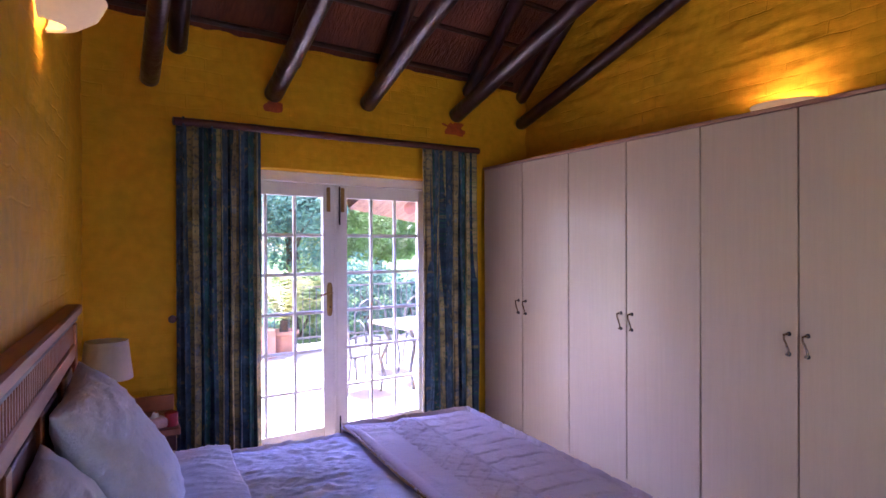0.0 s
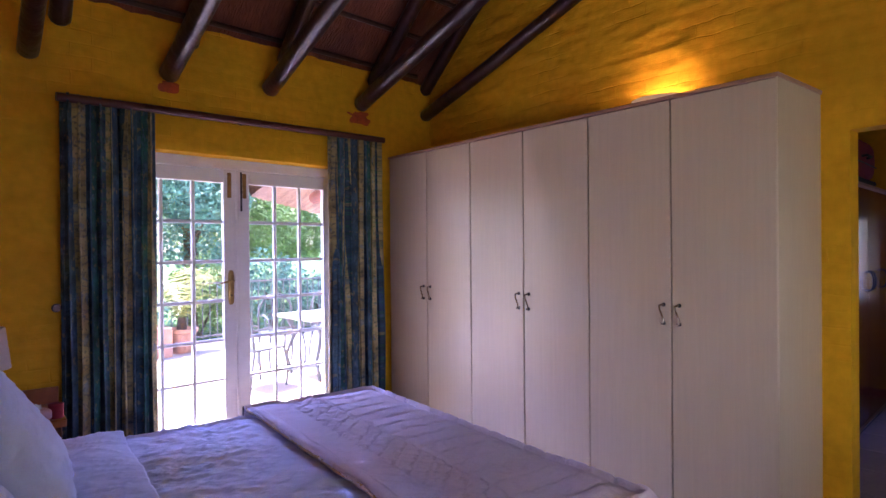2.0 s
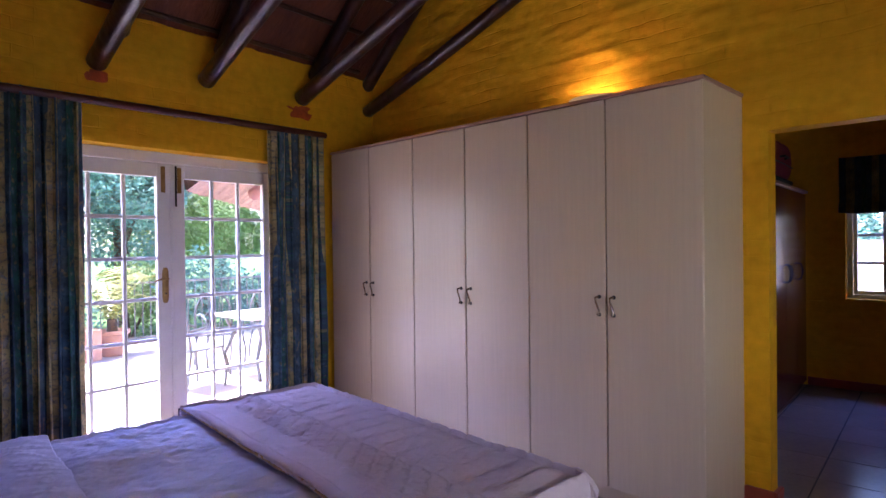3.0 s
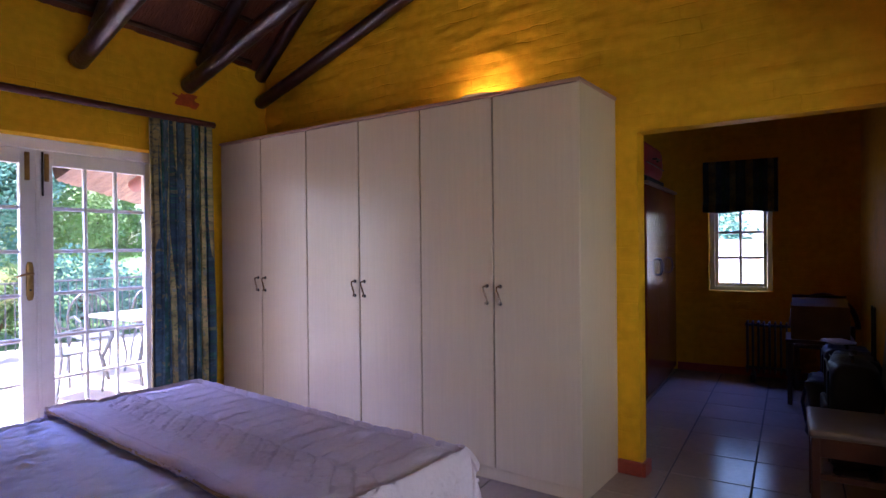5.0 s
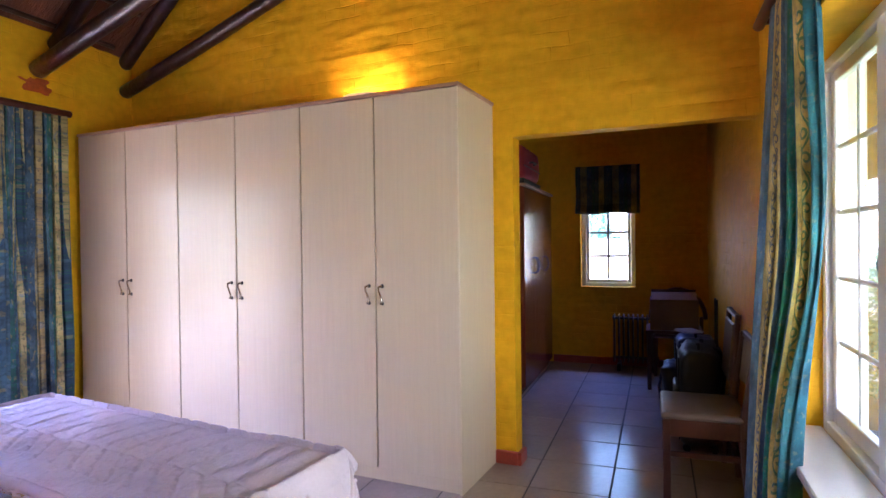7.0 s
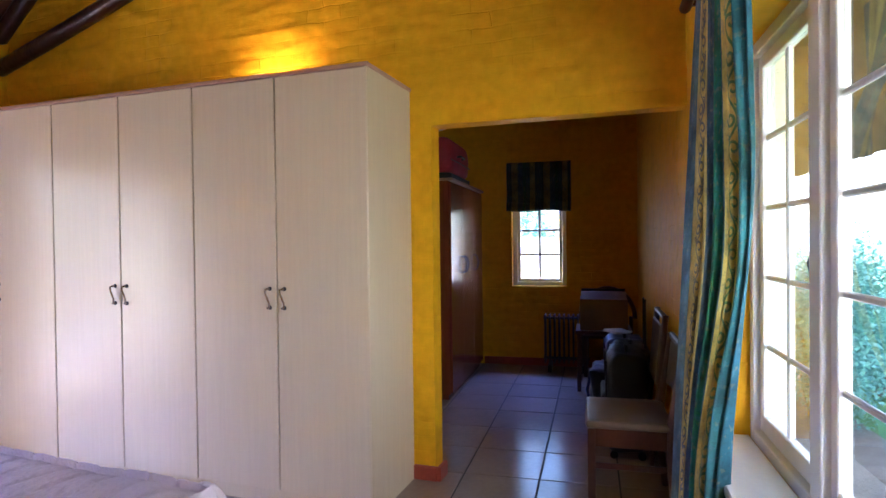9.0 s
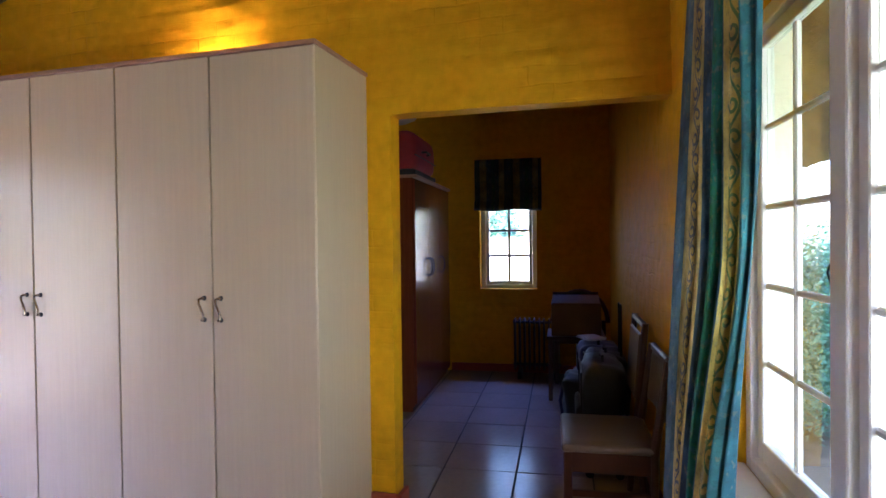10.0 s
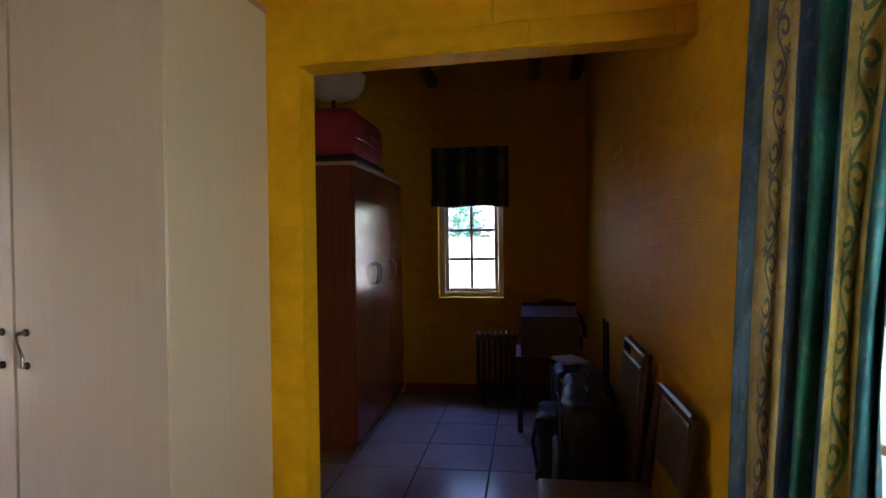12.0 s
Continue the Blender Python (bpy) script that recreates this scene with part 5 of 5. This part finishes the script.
def oil_radiator():
    e = thing("oil_radiator", HOUSE @ pose(3.20, 0.50, 0), "grey oil-filled radiator with upright fins, under the small window", "radiator")
    for k in range(10):
        y = 0.02 + k * 0.049
        part("fin", box((-0.07, y - 0.009, 0.08), (0.07, y + 0.009, 0.60), 0.008), RADIATOR, e)
    part("rod", tube([(0, 0.0, 0.13), (0, 0.48, 0.13)], 0.014, 8), RADIATOR, e)
    part("rod", tube([(0, 0.0, 0.56), (0, 0.48, 0.56)], 0.014, 8), RADIATOR, e)
    for y in (0.07, 0.41):
        part("foot", box((-0.13, y - 0.02, 0.0), (0.13, y + 0.02, 0.075), 0.006), BLACK, e)
    return e


oil_radiator()

# ---- outside ----
structure(finish("ground", box((-250, -250, -0.6), (250, 250, -0.14)), GRASS), "green mown lawn that runs to the distance")
structure(finish("pavement", box((-9, ROOM_V + 0.285, -0.4), (9, ROOM_V + 5.4, -0.05)), PAVING), "pale paved patio in full sun", HOUSE)
structure(finish("pavement", box((BACK_U + 0.3, -4, -0.4), (BACK_U + 9, 8, -0.08)), PAVING), "pale paved yard beside the house", HOUSE)
structure(finish("gravel_strip", box((-6, -1.6, -0.4), (4, -0.31, -0.10)), SOIL), "bare soil strip along the wall", HOUSE)


EAVE_WOOD = material("weathered_red_pole", (0.20, 0.075, 0.06), 0.6, vary=0.3)
# Pinker, brighter thatch: sunlight from below is put into its colour.
PINK_THATCH = material("sunlit_reddish_thatch", (0.29, 0.19, 0.15), 0.9, vary=0.4, scale=6, grain=50, bump=1, bump_scale=70)


def eave(name, m, length, drop_v, z_edge, z_wall, label, mat=None):
    """A thick thatched overhang with a ragged cut edge."""
    def fn(a, b):
        u = length * (a - 0.5)
        v = drop_v * b
        z = z_wall + (z_edge - z_wall) * b + 0.012 * noise.noise((u * 9, v * 5, 0)) + 0.014 * noise.noise((u * 30, b * 3, 4)) * b
        return (u, v, z)
    bm = sheet(fn, 220, 14, 0)
    def edge(a, b):
        u = length * (a - 0.5)
        return (u, drop_v + 0.05 * b, z_edge + 0.28 * b + 0.02 * noise.noise((u * 30, b * 4, 4)) + 0.012 * noise.noise((u * 9, drop_v * 5, 0)) * (1 - b))
    e = sheet(edge, 220, 5, 0)
    me = bpy.data.meshes.new("tmp")
    e.to_mesh(me)
    e.free()
    bm.from_mesh(me)
    bpy.data.meshes.remove(me)
    return structure(finish(name, bm, mat or STRAW, smooth=True, angle=60), label, m)


eave("roof_eave", HOUSE @ pose(1.0, -0.35, 0, 0, 0, 180), 11.0, 0.75, 1.86, 2.40, "shaggy brown thatched eave outside the casement window")
eave("roof_eave", HOUSE @ pose(-1.4, ROOM_V + 0.29, 0), 7.0, 0.62, 2.13, 2.50, "shaggy thatched eave over the patio door")
eave("roof_eave", HOUSE @ pose(0.42, 6.14, 0, 0, 0, 46), 3.3, 0.60, 1.92, 2.35, "shaggy pinkish thatched eave of the wing beside the patio", PINK_THATCH)
p = finish("eave_pole", tube([(-0.34, ROOM_V + 0.3, 2.14), (-0.34, ROOM_V + 0.86, 1.96)], 0.06, 16), EAVE_WOOD, smooth=True, angle=50)
p.matrix_world = HOUSE
tagged(p, "red-painted round pole end under the patio eave", "roof pole")


def leaf_cloud(bm, center, size, count, leaf, rng, hollow=0.55):
    """Small folded leaves spread through the outer part of a crown."""
    for _ in range(count):
        d = Vector((rng.gauss(0, 1), rng.gauss(0, 1), rng.gauss(0, 1))).normalized()
        r = hollow + (1 - hollow) * rng.random() ** 0.6
        lump = 1 + 0.28 * noise.noise((d.x * 2.2 + center[0], d.y * 2.2 + center[1], d.z * 2.2))
        p = Vector([center[k] + d[k] * size[k] * r * lump for k in range(3)])
        a = Vector((rng.uniform(-1, 1), rng.uniform(-1, 1), rng.uniform(-0.6, 0.6))).normalized()
        b = a.cross(Vector((rng.uniform(-1, 1), rng.uniform(-1, 1), rng.uniform(-1, 1)))).normalized()
        s = leaf * rng.uniform(0.6, 1.4)
        q = [p - a * s, p + b * s * 0.45, p + a * s, p - b * s * 0.45]
        bm.faces.new([bm.verts.new(x) for x in q])


def tree(m, height, crown, leaf, seed, label, mat=None):
    rng = random.Random(seed)
    e = thing("tree", m, label, "tree", "garden trees")
    bm = tube([(0, 0, -0.1), (0.06, 0.02, height * 0.3), (-0.05, 0.05, height * 0.6), (0.02, 0, height * 0.8)], [0.17, 0.14, 0.09, 0.04], 10)
    for k in range(7):
        a = k * 2.4 + seed
        z = height * (0.3 + 0.06 * k)
        tube([(0, 0, z), (math.cos(a) * crown * 0.35, math.sin(a) * crown * 0.35, z + height * 0.13), (math.cos(a) * crown * 0.75, math.sin(a) * crown * 0.75, z + height * 0.22)], [0.07, 0.045, 0.015], 6, bm)
    part("trunk", bm, BARK, e, smooth=True)
    bm = bmesh.new()
    for k in range(9):
        a = k * 2.4 + seed * 1.7
        r = crown * (0.15 + 0.55 * rng.random())
        c = (math.cos(a) * r, math.sin(a) * r, height * (0.36 + 0.56 * rng.random()))
        leaf_cloud(bm, c, (crown * 0.52, crown * 0.52, crown * 0.42), 3000, leaf * 0.68, rng)
    part("crown", bm, mat or LEAF, e)
    return e


def bush(m, size, leaf, seed, label, mat=None, count=2600):
    rng = random.Random(seed)
    e = thing("shrub", m, label, "shrub", "garden shrubs")
    bm = bmesh.new()
    for k in range(5):
        tube([(0, 0, -0.05), (rng.uniform(-0.4, 0.4) * size[0], rng.uniform(-0.4, 0.4) * size[1], size[2] * 0.6)], [0.03, 0.01], 5, bm)
    part("stems", bm, BARK, e)
    bm = bmesh.new()
    for k in range(4):
        leaf_cloud(bm, (rng.uniform(-0.5, 0.5) * size[0], rng.uniform(-0.3, 0.3) * size[1], size[2] * rng.uniform(0.45, 0.7)), (size[0] * 0.6, size[1] * 0.6, size[2] * 0.5), count // 4, leaf, rng, 0.4)
    part("foliage", bm, mat or LEAF, e)
    return e


tree(HOUSE @ pose(-1.2, 14.5, -0.1), 5.2, 2.1, 0.075, 3, "leafy garden tree with a dark green crown, behind the patio fence")
tree(HOUSE @ pose(1.3, 13.2, -0.1), 4.6, 1.7, 0.07, 11, "leafy garden tree with a bluish green crown beyond the fence")
tree(HOUSE @ pose(-4.6, 16.0, -0.1), 5.6, 2.4, 0.085, 19, "broad green garden tree further off in the lawn")
tree(HOUSE @ pose(3.6, 16.5, -0.1), 4.8, 2.0, 0.08, 27, "spreading green garden tree behind the patio table", LEAF_PALE)
tree(HOUSE @ pose(7.8, 21.0, -0.1), 5.0, 2.0, 0.09, 23, "pale leafy tree far across the garden", LEAF_PALE)
for k in range(9):
    u = -4.2 + 1.25 * k
    bush(HOUSE @ pose(u, 11.2 + 0.3 * math.sin(k * 2.1), -0.12), (0.95, 0.7, 1.15 + 0.25 * math.sin(k * 1.7)), 0.045, 40 + k, "clipped leafy shrub in the bed behind the fence", LEAF_PALE if k % 3 == 1 else LEAF)
for k, (u, v) in enumerate(((2.25, -1.3), (2.7, -1.65), (3.3, -2.2), (2.9, -2.9), (4.1, -1.8), (4.6, -3.0), (3.9, -3.8))):
    bush(HOUSE @ pose(u, v, -0.14), (0.62, 0.6, 1.4), 0.022, 60 + k, "dense green shrub on the lawn outside the window", LEAF, 7500)


FROND = material("palm_frond", (0.27, 0.28, 0.06), 0.5, vary=0.2, scale=9, second=(0.10, 0.15, 0.04))


def palm(m, label):
    e = thing("potted_palm", m, label, "potted plant")
    part("pot", lathe([(0.16, 0.0), (0.19, 0.05), (0.24, 0.34), (0.27, 0.36), (0.27, 0.42), (0.24, 0.42), (0.22, 0.36), (0.0, 0.35)], 24), POTCLAY, e, "terracotta pot", smooth=True)
    part("trunk", tube([(0, 0, 0.3), (0, 0, 0.6)], [0.09, 0.07], 10), BARK, e, smooth=True)
    rng = random.Random(5)
    for k in range(16):
        a = k * 2.399
        up, far = rng.uniform(0.35, 0.9), rng.uniform(0.7, 1.0)
        bm = bmesh.new()
        pts = [Vector((math.cos(a) * far * f, math.sin(a) * far * f, 0.6 + up * math.sin(f * 2.2))) for f in [i / 8 for i in range(9)]]
        tube(pts, [0.008] * 8 + [0.003], 4, bm)
        side = Vector((-math.sin(a), math.cos(a), 0))
        for i in range(1, 16):
            f = i / 16
            p = pts[int(f * 8)].lerp(pts[min(8, int(f * 8) + 1)], f * 8 % 1)
            out = (pts[8] - pts[6]).normalized()
            for s in (1, -1):
                tip = p + side * s * 0.30 * math.sin(math.pi * (0.15 + 0.8 * f)) + out * 0.08 + Vector((0, 0, -0.03))
                w = out * 0.018
                bm.faces.new([bm.verts.new(x) for x in (p - w, tip, p + w)])
        part("frond", bm, FROND, e)
    return e


palm(HOUSE @ pose(-0.20, 9.55, -0.05) @ Matrix.Scale(0.85, 4), "potted cycad palm with arching fronds on the patio")
box_pot = thing("planter", HOUSE @ pose(-0.66, 9.45, -0.05), "square terracotta planter on the patio beside the palm", "planter")
part("pot", box((-0.22, -0.22, 0), (0.22, 0.22, 0.42), 0.012), POTCLAY, box_pot)
part("soil", box((-0.19, -0.19, 0.40), (0.19, 0.19, 0.424)), SOIL, box_pot)

fence = thing("fence", HOUSE @ pose(0, 10.1, -0.05), "dark metal patio fence with close upright bars", "fence")
for z in (0.10, 0.95):
    part("rail", box((-5, -0.012, z), (6, 0.012, z + 0.03), 0.002), CASTIRON, fence)
proto = None
for k in range(92):
    x = -4.95 + 0.12 * k
    if proto is None:
        proto = part("bar", tube([(0, 0, 0.0), (0, 0, 0.99)], 0.009, 6), CASTIRON, fence)
    else:
        b = new("bar", proto.data)
        b.parent = fence
        proto_b = b
        b.location = (x, 0, 0)
proto.location = (-4.95, 0, 0)


def patio_chair(m, label):
    e = thing("patio_chair", m, label, "garden chair", "patio chairs")
    part("seat", box((-0.23, -0.22, 0.42), (0.23, 0.22, 0.44), 0.006), CASTIRON, e)
    arch = [(0.23 * math.cos(t), -0.24, 0.62 + 0.30 * math.sin(t)) for t in [math.pi * k / 14 for k in range(15)]]
    part("back_frame", tube([(0.23, -0.22, 0.43)] + arch + [(-0.23, -0.22, 0.43)], 0.014, 8), CASTIRON, e, smooth=True)
    for s in (-1, 0, 1):
        part("scroll", tube([(0.07 * s, -0.23, 0.44), (0.12 * s + 0.03, -0.24, 0.58), (0.05 * s - 0.03, -0.24, 0.72), (0.08 * s, -0.24, 0.88)], 0.008, 6), CASTIRON, e, smooth=True)
    for x in (-0.21, 0.21):
        part("leg", tube([(x, 0.2, 0.42), (x * 1.15, 0.23, 0.2), (x * 1.05, 0.22, 0)], 0.014, 8), CASTIRON, e, smooth=True)
        part("leg", tube([(x, -0.2, 0.42), (x * 1.1, -0.25, 0.2), (x * 1.1, -0.28, 0)], 0.014, 8), CASTIRON, e, smooth=True)
        part("arm", tube([(x, -0.22, 0.64), (x * 1.1, 0.0, 0.67), (x * 1.1, 0.2, 0.62), (x, 0.21, 0.43)], 0.012, 8), CASTIRON, e, smooth=True)
    return e


table = thing("patio_table", HOUSE @ pose(0.75, 6.75, -0.05), "cast metal patio table with a pale top", "garden table")
part("top", box((-0.75, -0.45, 0.70), (0.75, 0.45, 0.73), 0.01), TABLETOP, table)
for x in (-0.62, 0.62):
    for y in (-0.34, 0.34):
        part("leg", tube([(x, y, 0.70), (x * 0.85, y * 0.85, 0.5), (x * 1.0, y, 0.25), (x * 0.92, y * 0.92, 0.0)], [0.02, 0.028, 0.02, 0.018], 8), CASTIRON, table, smooth=True)
for u, v, r in ((0.35, 7.6, 170), (1.2, 7.65, 190), (-0.42, 6.75, -78), (0.4, 5.95, 10), (1.2, 5.95, -8)):
    patio_chair(HOUSE @ pose(u, v, -0.05, 0, 0, r), "dark cast metal patio chair with scroll back, at the table")
yard = wall("garden_wall", (-10, 10), (-0.3, 1.45), [], 0.22, HOUSE @ pose(BACK_U + 6.5, 2, 0, 0, 0, -90), WHITE_WALL, label="pale garden wall across the yard", step=0.4)
bush(HOUSE @ pose(BACK_U + 7.6, 1.9, -0.1), (0.9, 0.9, 2.3), 0.06, 81, "tall dark green shrub behind the garden wall")
bush(HOUSE @ pose(BACK_U + 8.0, 0.6, -0.1), (0.7, 0.7, 1.9), 0.05, 82, "small leafy shrub behind the garden wall", LEAF_PALE)
wall("garden_wall", (-14, 12), (-0.3, 2.6), [], 0.22, HOUSE @ pose(4, -11.0, 0, 0, 0, 180), WHITE_WALL, label="pale garden wall at the end of the lawn", step=0.5)
tree(HOUSE @ pose(3.5, -13.5, -0.1), 4.5, 1.9, 0.08, 31, "pale leafy tree behind the garden wall", LEAF_PALE)

# ---- small pieces of the structure ----
skirting("baseboard", HOUSE @ pose(BACK_U, 0, 0, 0, 0, 90), 1.66)
skirting("baseboard", pose(3.475, 0.464, 0, 0, 0, 90), 0.147)
skirting("baseboard", pose(3.60, 0.453, 0, 0, 0, 180), 0.13)
skirting("baseboard", HOUSE @ pose(BACK_U, 0.0, 0, 0, 0, 180), 7.4)
floor_tiles()
